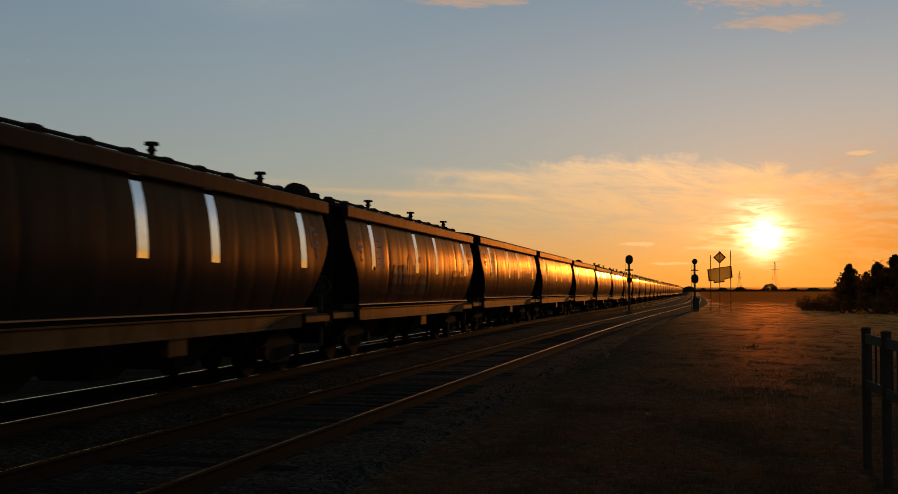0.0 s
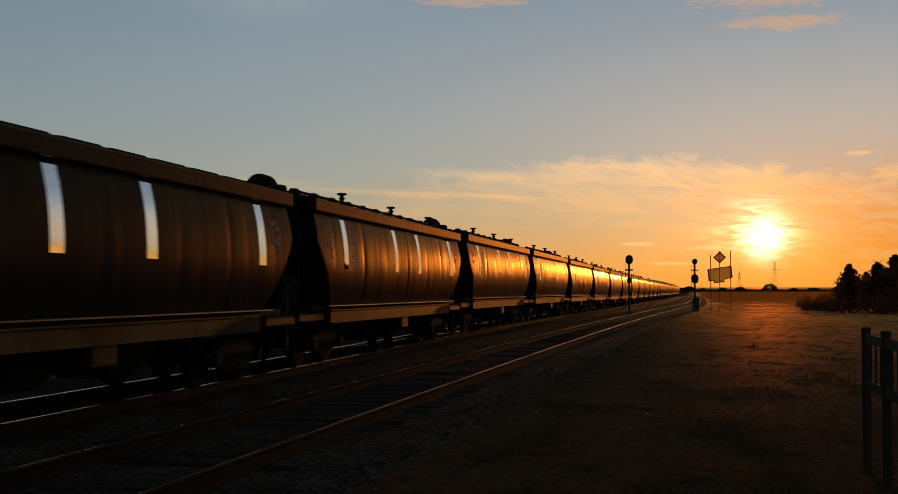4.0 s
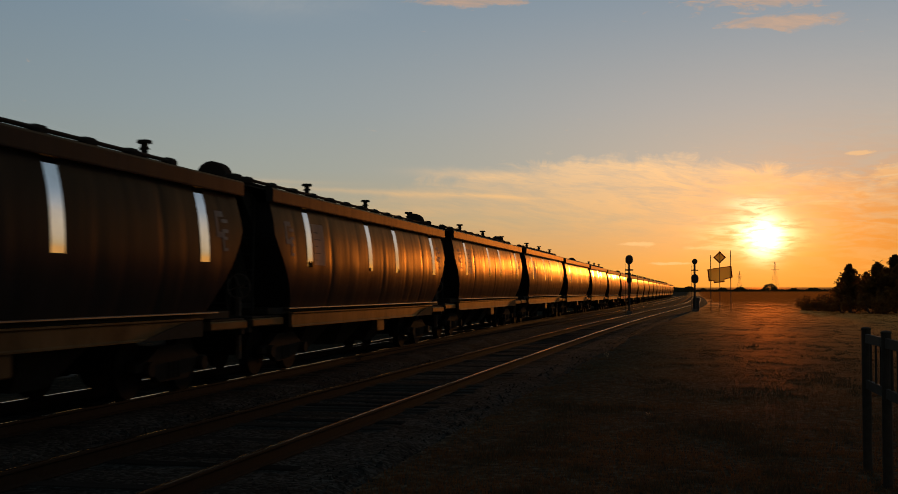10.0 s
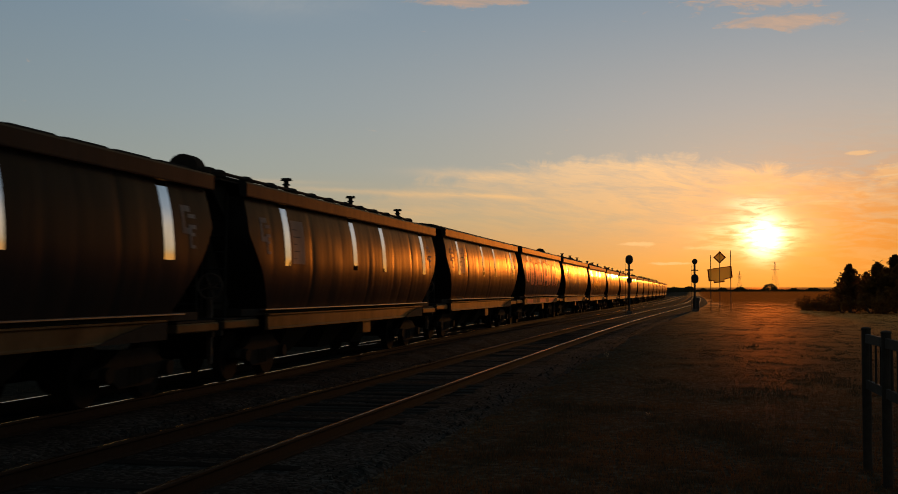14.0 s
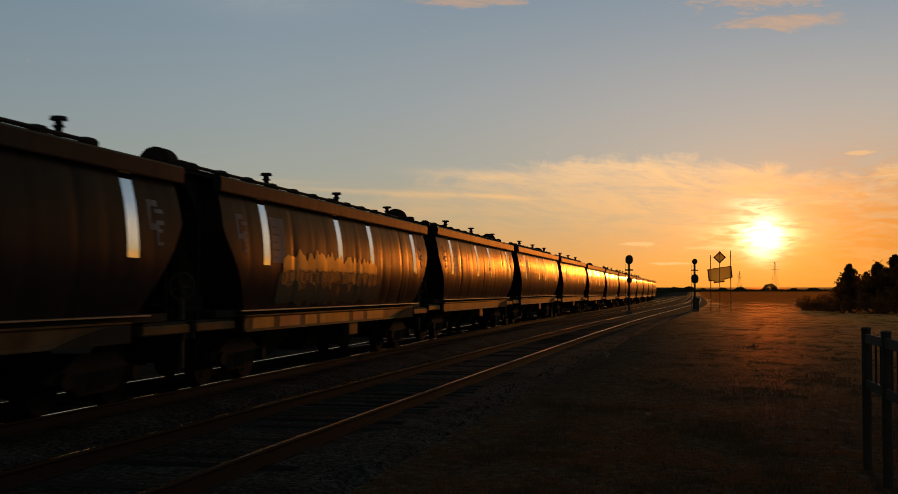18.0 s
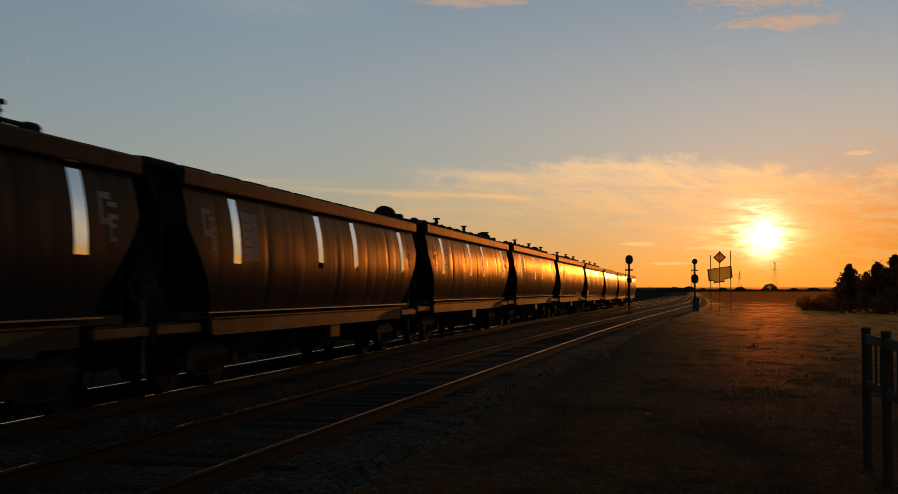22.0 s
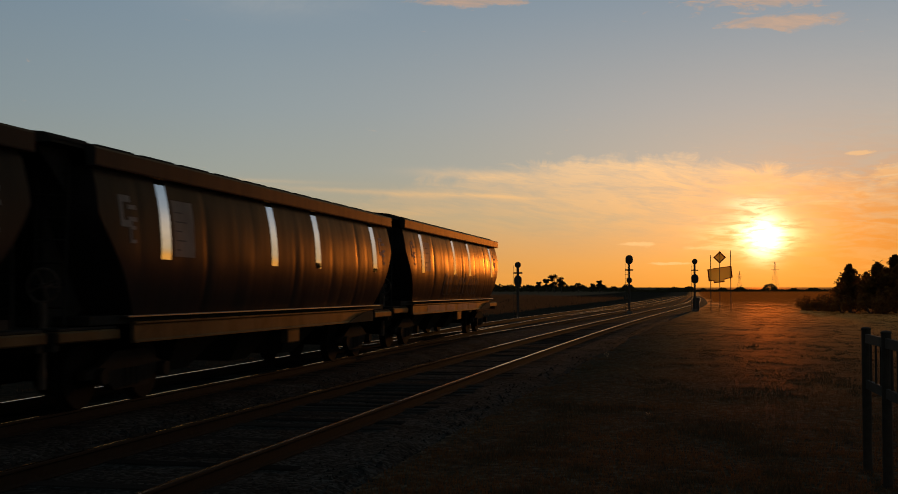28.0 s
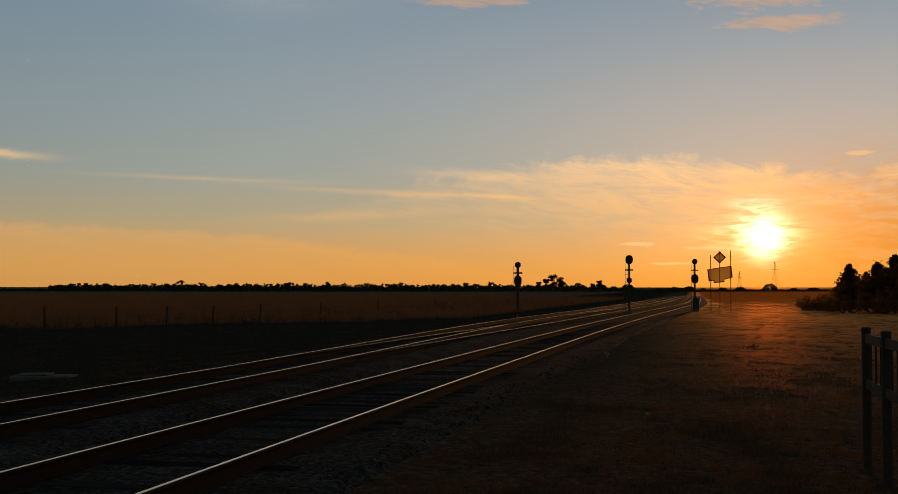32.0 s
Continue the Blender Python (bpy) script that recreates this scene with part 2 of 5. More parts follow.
def gravel(name, dark, pale, size, spread):
    """Crushed stone: each stone has its own tone, with deep gaps between."""
    m = bpy.data.materials.new(name)
    m.use_nodes = True
    n = Net(m.node_tree)
    b = m.node_tree.nodes["Principled BSDF"]
    co = n.add("ShaderNodeTexCoord").outputs["Object"]
    cell = n.add("ShaderNodeTexVoronoi")
    n.put(cell.inputs["Vector"], co)
    cell.inputs["Scale"].default_value = 1 / size
    tone = n.add("ShaderNodeSeparateColor")
    n.put(tone.inputs[0], cell.outputs["Color"])
    f = n.m("POWER", tone.outputs[0], spread)
    wide = n.noise(co, 0.6, 5, 0.6, 0.6)
    col = n.mix(f, dark, pale)
    col = n.mix(1.0, col, n.ramp(wide, [(0.35, 0.6), (0.65, 1.2)]), "MULTIPLY")
    n.put(b.inputs["Base Color"], col)
    b.inputs["Roughness"].default_value = 0.9
    b.inputs["Specular IOR Level"].default_value = 0.004
    bp = n.add("ShaderNodeBump")
    bp.inputs["Strength"].default_value = 0.35
    bp.inputs["Distance"].default_value = size * 0.9
    n.put(bp.inputs["Height"], n.m("SUBTRACT", n.m("MULTIPLY", tone.outputs[1], 0.5), cell.outputs["Distance"]))
    n.put(b.inputs["Normal"], bp.outputs[0])
    return m


GLOW_SHEEN = 0.72


def ground_material():
    m = bpy.data.materials.new("dirt_and_dry_grass")
    m.use_nodes = True
    n = Net(m.node_tree)
    b = m.node_tree.nodes["Principled BSDF"]
    co = n.add("ShaderNodeTexCoord").outputs["Object"]
    sep = n.add("ShaderNodeSeparateXYZ")
    n.put(sep.inputs[0], co)
    grit = n.noise(co, 9.0, 8, 0.7)
    patch = n.noise(co, 0.25, 5, 0.6)
    grit = n.ramp(grit, [(0.36, 0.0), (0.52, 0.35), (0.66, 1.0)])
    dirt = n.mix(grit, (0.020, 0.016, 0.012), (0.135, 0.102, 0.068))
    weed = n.mix(grit, (0.022, 0.018, 0.012), (0.118, 0.094, 0.060))
    dark_strip = n.mix(grit, (0.010, 0.0095, 0.0075), (0.055, 0.050, 0.038))       # darker strip beyond the tracks
    near = n.mix(n.m("MULTIPLY", n.m("SUBTRACT", patch, 0.45), 6, clamp=True), dirt, weed)
    field = n.mix(n.noise(n.scaled(co, 0.02, 0.06, 1), 1.0, 6, 0.6), (0.065, 0.05, 0.033), (0.14, 0.105, 0.065))
    edge = n.m("ADD", n.m("MULTIPLY", sep.outputs[0], -1.0), n.m("MULTIPLY", n.m("SUBTRACT", patch, 0.5), 14))
    left = n.m("MULTIPLY", n.m("SUBTRACT", edge, 36), 0.25, clamp=True)
    near = n.mix(n.m("MULTIPLY", n.m("SUBTRACT", edge, 9), 0.4, clamp=True), near, dark_strip)
    n.put(b.inputs["Base Color"], n.mix(left, near, field))
    b.inputs["Roughness"].default_value = 0.9
    b.inputs["Specular IOR Level"].default_value = 0.0
    bp = n.add("ShaderNodeBump")
    bp.inputs["Strength"].default_value = 0.45
    bp.inputs["Distance"].default_value = 0.05
    n.put(bp.inputs["Height"], grit)
    n.put(b.inputs["Normal"], bp.outputs[0])
    # straw masks a golden sheen on the open side, standing in for glare
    straw = n.m("MULTIPLY", n.m("ADD", sep.outputs[0], 2.5), 0.25, clamp=True)
    straw = n.m("MULTIPLY", straw, n.m("MULTIPLY", n.m("SUBTRACT", sep.outputs[1], 14), 0.010, clamp=True))
    straw = n.m("MULTIPLY", straw, n.ramp(patch, [(0.30, 0.7), (0.7, 1.2)]))
    sheen = n.add("ShaderNodeBsdfGlossy")
    sheen.inputs["Color"].default_value = (0.95, 0.40, 0.10, 1)
    sheen.inputs["Roughness"].default_value = 0.63
    mx = n.add("ShaderNodeMixShader")
    n.put(mx.inputs[0], n.m("MULTIPLY", straw, GLOW_SHEEN))
    n.put(mx.inputs[1], b.outputs[0])
    n.put(mx.inputs[2], sheen.outputs[0])
    n.put(m.node_tree.nodes["Material Output"].inputs[0], mx.outputs[0])
    return m


MAT = {
    "paint": worn_gloss("brown_wagon_paint", (0.0205, 0.0182, 0.0175), (0.92, 0.54, 0.25), 0.31, 1.116, 0.45, (0.016, 0.0150, 0.0148)),
    "cornice": worn_gloss("brown_top_paint", (0.029, 0.026, 0.024), (0.90, 0.55, 0.26), 0.44, 1.115, 0.35, (0.025, 0.022, 0.020)),
    "roof": material("dusty_roof_steel", (0.025, 0.021, 0.018), 0.7, 0, 0.3, 5.0, 0.1, (0.05, 0.04, 0.03), 1.4, 0.5, spec=0.0),
    "strip": material("bright_metal_strip", (0.78, 0.78, 0.80), 0.03, 1.0, 0.05, 8.0, 0.0, (0.5, 0.48, 0.45), 3.0, 0.25),
    "sill": worn_gloss("ochre_sill_paint", (0.100, 0.064, 0.033), (1.0, 0.58, 0.24), 0.42, 1.14, 0.3, (0.022, 0.017, 0.013)),
    "ledge": material("worn_steel_edge", (0.080, 0.066, 0.054), 0.5, 0.6, 0.4, 20.0, 0.05, (0.02, 0.016, 0.013), 1.6, 0.9),
    "under": material("grimy_underframe_steel", (0.024, 0.022, 0.019), 0.85, 0, 0.5, 8.0, 0.15, (0.026, 0.02, 0.015), 2.0, 0.5, spec=0.02),
    "iron": material("worn_brown_ironwork", (0.075, 0.055, 0.042), 0.7, 0, 0.4, 12.0, 0.1, (0.035, 0.026, 0.020), 4.0, 0.6, spec=0.1),
    "bogie": material("rusty_cast_steel", (0.020, 0.0155, 0.012), 0.88, 0, 0.5, 9.0, 0.2, (0.022, 0.015, 0.0105), 4.0, 0.5, spec=0.02),
    "wheel": material("grimy_wheel_steel", (0.010, 0.0085, 0.0075), 0.85, 0, 0.3, 12.0, 0.05, (0.015, 0.011, 0.009), 5.0, 0.7, spec=0.02),
    "panel": worn_gloss("pale_data_panel", (0.165, 0.150, 0.140), (0.4, 0.28, 0.18), 0.4, 1.2, 0.2, (0.08, 0.072, 0.066)),
    "ink": material("dark_panel_bars", (0.085, 0.077, 0.07), 0.9, 0, 0.2, 20.0, 0.0, spec=0.0),
    "mark": worn_gloss("white_stencil_paint", (0.20, 0.19, 0.18), (0.4, 0.25, 0.14), 0.45, 1.15, 0.4, (0.07, 0.064, 0.06)),
    # Rail head base is tinted gold, standing in for the low sky's reflection.
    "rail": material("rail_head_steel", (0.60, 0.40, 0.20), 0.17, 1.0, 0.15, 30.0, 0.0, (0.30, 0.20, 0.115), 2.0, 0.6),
    "rust": material("rusty_rail_web", (0.022, 0.0145, 0.010), 0.8, 0, 0.4, 14.0, 0.1, (0.024, 0.017, 0.012), 3.0, 0.5, spec=0.012),
    "sleeper": material("weathered_timber_sleeper", (0.036, 0.032, 0.028), 0.9, 0, 0.5, 20.0, 0.5, (0.02, 0.018, 0.016), 2.0, 0.6, stretch=(0.15, 1, 1), by_object=0.5, spec=0.0),
    "ballast": gravel("dark_ballast_stone", (0.0135, 0.0137, 0.0125), (0.058, 0.056, 0.049), 0.04, 2.0),
    "black": material("matt_black_signal_paint", (0.012, 0.012, 0.013), 0.6, 0, 0.3, 10.0, 0.05),
    "mast": material("dark_mast_paint", (0.05, 0.045, 0.04), 0.6, 0.2, 0.2, 12.0, 0.05, (0.04, 0.03, 0.022), 2.0, 0.5, spec=0.2),
    "cabinet": material("grey_cabinet_paint", (0.06, 0.05, 0.042), 0.6, 0, 0.2, 8.0, 0.05, (0.04, 0.03, 0.025), 2.0, 0.5, spec=0.2),
    # Sign face: orange see-through tint stands in for glare from the low sun.
    "sign_face": leafy("thin_translucent_sign_sheet", (0.30, 0.13, 0.03), (0.98, 0.42, 0.07), 0.85),
    "sign_edge": material("dark_red_sign_border", (0.16, 0.015, 0.008), 0.6, 0, 0.2, 6.0, 0.04, spec=0.1),
    "pipe": material("weathered_fence_pipe", (0.052, 0.041, 0.031), 0.7, 0.0, 0.3, 18.0, 0.05, (0.022, 0.017, 0.013), 3.0, 0.5, spec=0.06),
    "wood": material("grey_fence_timber", (0.05, 0.043, 0.037), 0.85, 0, 0.4, 16.0, 0.4, (0.03, 0.025, 0.02), 3.0, 0.5, spec=0.0),
    "concrete": material("stained_concrete", (0.12, 0.11, 0.098), 0.9, 0, 0.25, 14.0, 0.25, (0.07, 0.06, 0.052), 1.5, 0.6, spec=0.0),
    "bark": material("dark_bark", (0.06, 0.045, 0.035), 0.9, 0, 0.4, 8.0, 0.5),
    "gum": leafy("gum_leaves", (0.045, 0.045, 0.024), (0.02, 0.012, 0.004), 0.3),
    # Conifers: orange transmission carries the sun's glare over the needles.
    "pine": leafy("conifer_needles", (0.04, 0.034, 0.018), (0.34, 0.14, 0.030), 0.5),
    "dry": leafy("dry_grass_blades", (0.11, 0.078, 0.050), (0.12, 0.066, 0.026), 0.45),
    # Verge grass: orange transmission stands in for the warm haze below the sun.
    "verge": leafy("backlit_verge_grass", (0.05, 0.033, 0.017), (0.40, 0.155, 0.028), 0.66),
    "stubble": leafy("dark_stubble", (0.080, 0.056, 0.034), (0.11, 0.050, 0.015), 0.45),
    "straw": leafy("pale_dry_straw", (0.42, 0.32, 0.20), (0.50, 0.30, 0.12), 0.5),
    "weeds": leafy("low_weeds", (0.07, 0.062, 0.042), (0.04, 0.027, 0.013), 0.4),
    "pylon": material("pylon_steel", (0.12, 0.11, 0.10), 0.6, 0.6, 0.2, 4.0, 0.0),
    "ground": ground_material(),
    "g_pale": worn_gloss("pale_spray_paint", (0.26, 0.195, 0.145), (0.5, 0.32, 0.18), 0.38, 1.20, 0.3, (0.10, 0.075, 0.058)),
    "g_mid": worn_gloss("dusty_spray_paint", (0.13, 0.10, 0.075), (0.44, 0.30, 0.19), 0.38, 1.19, 0.4, (0.05, 0.04, 0.032)),
    "g_dim": worn_gloss("faded_spray_paint", (0.062, 0.050, 0.042), (0.44, 0.29, 0.17), 0.38, 1.20, 0.3, (0.05, 0.038, 0.03)),
    "g_dark": worn_gloss("black_spray_paint", (0.01, 0.009, 0.009), (0.5, 0.2, 0.07), 0.38, 1.20, 0.3, None),
    "g_pink": worn_gloss("salmon_spray_paint", (0.46, 0.20, 0.14), (0.85, 0.44, 0.24), 0.34, 1.26, 0.4, (0.24, 0.105, 0.075)),
    "g_blue": worn_gloss("blue_spray_paint", (0.026, 0.037, 0.052), (0.45, 0.30, 0.18), 0.34, 1.20, 0.4, (0.03, 0.026, 0.024)),
    "g_orange": worn_gloss("golden_spray_paint", (0.46, 0.20, 0.05), (1.0, 0.55, 0.17), 0.34, 1.36, 0.4, (0.16, 0.07, 0.025)),
    "g_rust": worn_gloss("rusty_orange_spray_paint", (0.42, 0.155, 0.070), (1.0, 0.52, 0.22), 0.34, 1.40, 0.4, (0.17, 0.07, 0.04)),
    "g_teal": worn_gloss("teal_spray_paint", (0.07, 0.075, 0.05), (0.5, 0.26, 0.1), 0.38, 1.20, 0.3, (0.1, 0.06, 0.035)),
}


# ---- mesh helpers ----
def mesh_of(name, bm, mat, smooth=False):
    me = bpy.data.meshes.new(name)
    bm.to_mesh(me)
    bm.free()
    me.materials.append(MAT[mat])
    if smooth:
        for p in me.polygons:
            p.use_smooth = True
    return me


def raw_mesh(name, verts, faces, mat, smooth=False):
    me = bpy.data.meshes.new(name)
    me.from_pydata(verts, [], faces)
    me.materials.append(MAT[mat])
    if smooth:
        for p in me.polygons:
            p.use_smooth = True
    return me


def part(name, bm, mat, parent, label="", at=None, smooth=False):
    """One mesh object under a thing or a part."""
    me = bm if isinstance(bm, bpy.types.Mesh) else mesh_of(name, bm, mat, smooth)
    ob = new(name, me)
    ob.parent = parent
    if at is not None:
        ob.matrix_basis = at
    if label:
        ob["label"] = label
    return ob


def thing(name, label, category, at=None, group="", kind=""):
    ob = new(name)
    ob.empty_display_size = 0.2
    if at is not None:
        ob.matrix_basis = at
    return tagged(ob, label, category, group, kind)


def box(x0, x1, y0, y1, z0, z1, bevel=0.0, bm=None):
    bm = bm or bmesh.new()
    r = bmesh.ops.create_cube(bm, size=1.0, matrix=Matrix.LocRotScale(((x0 + x1) / 2, (y0 + y1) / 2, (z0 + z1) / 2), None, (x1 - x0, y1 - y0, z1 - z0)))
    if bevel:
        edges = list({e for v in r["verts"] for e in v.link_edges})
        bmesh.ops.bevel(bm, geom=edges, offset=bevel, segments=1, affect="EDGES")
    return bm


def rod(a, b, r, r2=None, seg=8, bm=None):
    bm = bm or bmesh.new()
    a, b = Vector(a), Vector(b)
    q = (b - a).to_track_quat("Z", "Y")
    bmesh.ops.create_cone(bm, cap_ends=True, segments=seg, radius1=r, radius2=r if r2 is None else r2, depth=(b - a).length,
                          matrix=Matrix.LocRotScale((a + b) / 2, q, None))
    return bm


def prism(outline, y0, y1, bm=None):
    """An outline of (x, z) pulled along y."""
    bm = bm or bmesh.new()
    a = [bm.verts.new((x, y0, z)) for x, z in outline]
    b = [bm.verts.new((x, y1, z)) for x, z in outline]
    bm.faces.new(a)
    bm.faces.new(b[::-1])
    for i in range(len(a)):
        j = (i + 1) % len(a)
        bm.faces.new((a[j], a[i], b[i], b[j]))
    return bm


# ---- the line of the tracks ----
def soft(s, at, w):
    return (math.sqrt((s - at) ** 2 + w * w) + (s - at)) / 2


MAIN_X, NEAR_X = -8.73, -5.01


def main_shift(s):
    return 0.0078 * (soft(s, 50, 30) - soft(0, 50, 30))


def spline(knots, s):
    """A smooth curve through (distance, offset) knots."""
    if s <= knots[0][0]:
        return knots[0][1]
    for i in range(len(knots) - 1):
        (a, p), (b, q) = knots[i], knots[i + 1]
        if s <= b:
            def slope(j):
                l, r = knots[max(0, j - 1)], knots[min(len(knots) - 1, j + 1)]
                return (r[1] - l[1]) / (r[0] - l[0])
            u, w = (s - a) / (b - a), b - a
            h = u * u * (3 - 2 * u)
            return p * (1 - h) + q * h + w * (u * (1 - u) ** 2 * slope(i) - u * u * (1 - u) * slope(i + 1))
    return knots[-1][1]


NEAR_LINE = [(-60, -0.6), (0, -0.05), (10, 0.0), (27, 0.28), (45, 0.68), (60, 1.15), (80, 1.95), (102, 2.9), (133, 4.2), (168, 5.2), (215, 5.75), (300, 6.1), (420, 6.5), (700, 7.4)]
BRANCH_LINE = [(24, 0.0), (31, 0.12), (40, 0.42), (51, 0.95), (65, 1.45), (96, 2.55), (130, 3.6), (168, 4.4), (215, 5.0), (300, 5.7), (420, 6.6), (700, 8.2)]


MAIN_RISE = [(22, 0.0), (48, 0.10), (68, 0.08), (100, -0.02), (150, -0.10), (300, -0.15), (700, -0.15)]


def main_z(s):
    """Height of the main track over the level."""
    return spline(MAIN_RISE, s)


def main_x(s):
    return MAIN_X + main_shift(s)


def near_x(s):
    return NEAR_X + spline(NEAR_LINE, s)


def branch_x(s):
    return MAIN_X + spline(BRANCH_LINE, s)


# ---- ground ----
def ground_z(x, y):
    z = -0.30 + 0.05 * noise.noise(Vector((x * 0.12, y * 0.12, 0))) + 0.02 * noise.noise(Vector((x * 0.7, y * 0.7, 3)))
    if x < -12:
        z -= 0.25 * min(1, (-12 - x) / 4)
        z += 0.5 * max(0, min(1, (-24 - x) / 16))
    far = math.hypot(x, y)
    z += 0.0042 * soft(far, 420, 90)
    return z


def build_ground():
    def steps(lo, hi, fine, grow):
        out, v, d = [0.0], 0.0, fine
        while v < hi:
            v += d
            d *= grow
            out.append(min(v, hi))
        neg, v, d = [], 0.0, fine
        while v > lo:
            v -= d
            d *= grow
            neg.append(max(v, lo))
        return neg[::-1] + out
    xs = steps(-2600, 2600, 0.5, 1.045)
    ys = steps(-400, 3200, 0.6, 1.04)
    verts = [(x, y, ground_z(x, y)) for y in ys for x in xs]
    w = len(xs)
    faces = [(j * w + i, j * w + i + 1, (j + 1) * w + i + 1, (j + 1) * w + i) for j in range(len(ys) - 1) for i in range(w - 1)]
    tagged(new("ground", raw_mesh("ground", verts, faces, "ground", True)), "dark dirt and dry grassland reaching the flat horizon", "ground", kind="structure")


build_ground()


def sweep(line, profile, s0, s1, step, z=lambda s: 0.0, wobble=0.0):
    """A profile of (x, z) carried along a line; its first and last points stay open."""
    verts, faces = [], []
    s, rows = s0, 0
    while True:
        for x, pz in profile:
            wz = wobble * noise.noise(Vector((x * 3 + line(s), s * 2.3, 1))) if wobble else 0
            verts.append((line(s) + x, s, pz + z(s) + wz))
        rows += 1
        if s >= s1:
            break
        s = min(s1, s + step * (1 + max(0, s - 60) * 0.02))
    k = len(profile)
    for r in range(rows - 1):
        for i in range(k - 1):
            a = r * k + i
            faces.append((a, a + 1, a + k + 1, a + k))
    return verts, faces


RAIL_LOW = [(-0.036, -0.028), (-0.010, -0.045), (-0.010, -0.135), (-0.065, -0.15), (-0.065, -0.16), (0.065, -0.16), (0.065, -0.15), (0.010, -0.135), (0.010, -0.045), (0.036, -0.028)]
RAIL_TOP = [(-0.036, -0.028), (-0.036, -0.009), (-0.021, -0.0012)], [(-0.021, -0.0012), (-0.012, 0.0), (0.012, 0.0), (0.021, -0.0012)], [(0.021, -0.0012), (0.036, -0.009), (0.036, -0.028)]


def rail_part(parent, line, side, s0, s1, z=lambda s: 0.0):
    def path(s):
        return line(s) + side
    v, f = [], []
    for prof in (RAIL_LOW, RAIL_TOP[0], RAIL_TOP[2]):
        pv, pf = sweep(path, prof, s0, s1, 1.0, z)
        f += [tuple(i + len(v) for i in q) for q in pf]
        v += pv
    r = part("rail", raw_mesh("rail", v, f, "rust"), "rust", parent, "rust-brown steel rail")
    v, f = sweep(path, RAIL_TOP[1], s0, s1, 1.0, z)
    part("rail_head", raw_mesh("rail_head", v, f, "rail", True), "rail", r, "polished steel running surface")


sleeper_bm = box(-1.25, 1.25, -0.115, 0.115, -0.30, -0.155, 0.012)
SLEEPER = mesh_of("sleeper", sleeper_bm, "sleeper")
PALE_SLEEPER = mesh_of("sleeper", box(-1.2, 1.2, -0.05, 0.05, -0.30, -0.150, 0.012), "wood")
BED = [(-2.6, -0.52), (-1.75, -0.19), (-1.2, -0.158), (-0.7, -0.165), (-0.3, -0.162), (0.3, -0.162), (0.7, -0.165), (1.2, -0.158), (1.75, -0.19), (2.6, -0.52)]


def track(name, label, line, gauge, s0, s1, sleepers_to, height=lambda s: 0.0):
    t = thing(name, label, "railway track", kind="structure")
    half = gauge / 2 + 0.034
    for side in (-half, half):
        rail_part(t, line, side, s0, s1, height)
    v, f = sweep(line, BED, s0, s1, 0.3, height, wobble=0.022)
    b = part("ballast_bed", raw_mesh("ballast_bed", v, f, "ballast", True), "ballast", t, "bed of dark crushed stone")
    b["kind"] = "stuff"
    s = s0 + 0.3
    pale = (15.9, 19.4, 20.1) if name == "near_track" else ()
    while s < sleepers_to:
        turn = math.degrees(math.atan2(line(s + 1) - line(s - 1), 2))
        part("sleeper", SLEEPER, "sleeper", t, at=pose(line(s), s, height(s) + random.uniform(-0.012, 0.008), 0, 0, -turn + random.uniform(-1, 1)))
        s += 0.66
    for s in pale:
        part("sleeper", PALE_SLEEPER, "wood", t, "paler newer sleeper", at=pose(line(s), s + 0.3, 0.012, 0, 0, 0.5))
    return t


track("main_track", "rusty standard-gauge track with polished rails on dark ballast", main_x, 1.435, -30, 700, 62, main_z)
track("near_track", "broad-gauge track with polished rails on dark ballast", near_x, 1.60, -20, 700, 62)


def build_branch():
    t = thing("branch_track", "branch rails leaving the main track at a set of points", "railway track", kind="structure")
    rail_part(t, branch_x, -0.7515, 27, 700)
    rail_part(t, branch_x, 0.7515, 27, 700)
    v, f = sweep(branch_x, [(-1.5, -0.21), (0, -0.205), (1.3, -0.20), (1.75, -0.215), (2.4, -0.5)], 34, 700, 0.5, wobble=0.02)
    b = part("ballast_bed", raw_mesh("ballast_bed", v, f, "ballast", True), "ballast", t)
    b["kind"] = "stuff"


build_branch()

# ---- the grain train ----
PITCH, LENGTH = 15.7, 14.35
SIDE = [(1.22, 1.33, 1.25), (1.45, 1.405, 1.03), (1.7, 1.460, 0.80), (1.95, 1.4875, 0.57), (2.15, 1.489, 0.39), (2.35, 1.478, 0.22), (2.54, 1.462, 0.08),
        (2.72, 1.437, 0.09), (2.9, 1.400, 0.10), (3.05, 1.362, 0.11), (3.14, 1.335, 0.12)]
COLS = 240


def half_width(z):
    for (z0, w0, _), (z1, w1, _) in zip(SIDE, SIDE[1:]):
        if z <= z1:
            u = (z - z0) / (z1 - z0)
            return w0 + (w1 - w0) * u
    return SIDE[-1][1]


SEAMS = ((1.15, 0.005), (3.35, 0.012), (4.55, 0.003), (5.25, 0.006), (7.30, 0.012), (7.75, 0.004), (9.55, 0.009), (10.25, 0.004), (11.35, 0.013), (12.1, 0.004), (13.35, 0.006))


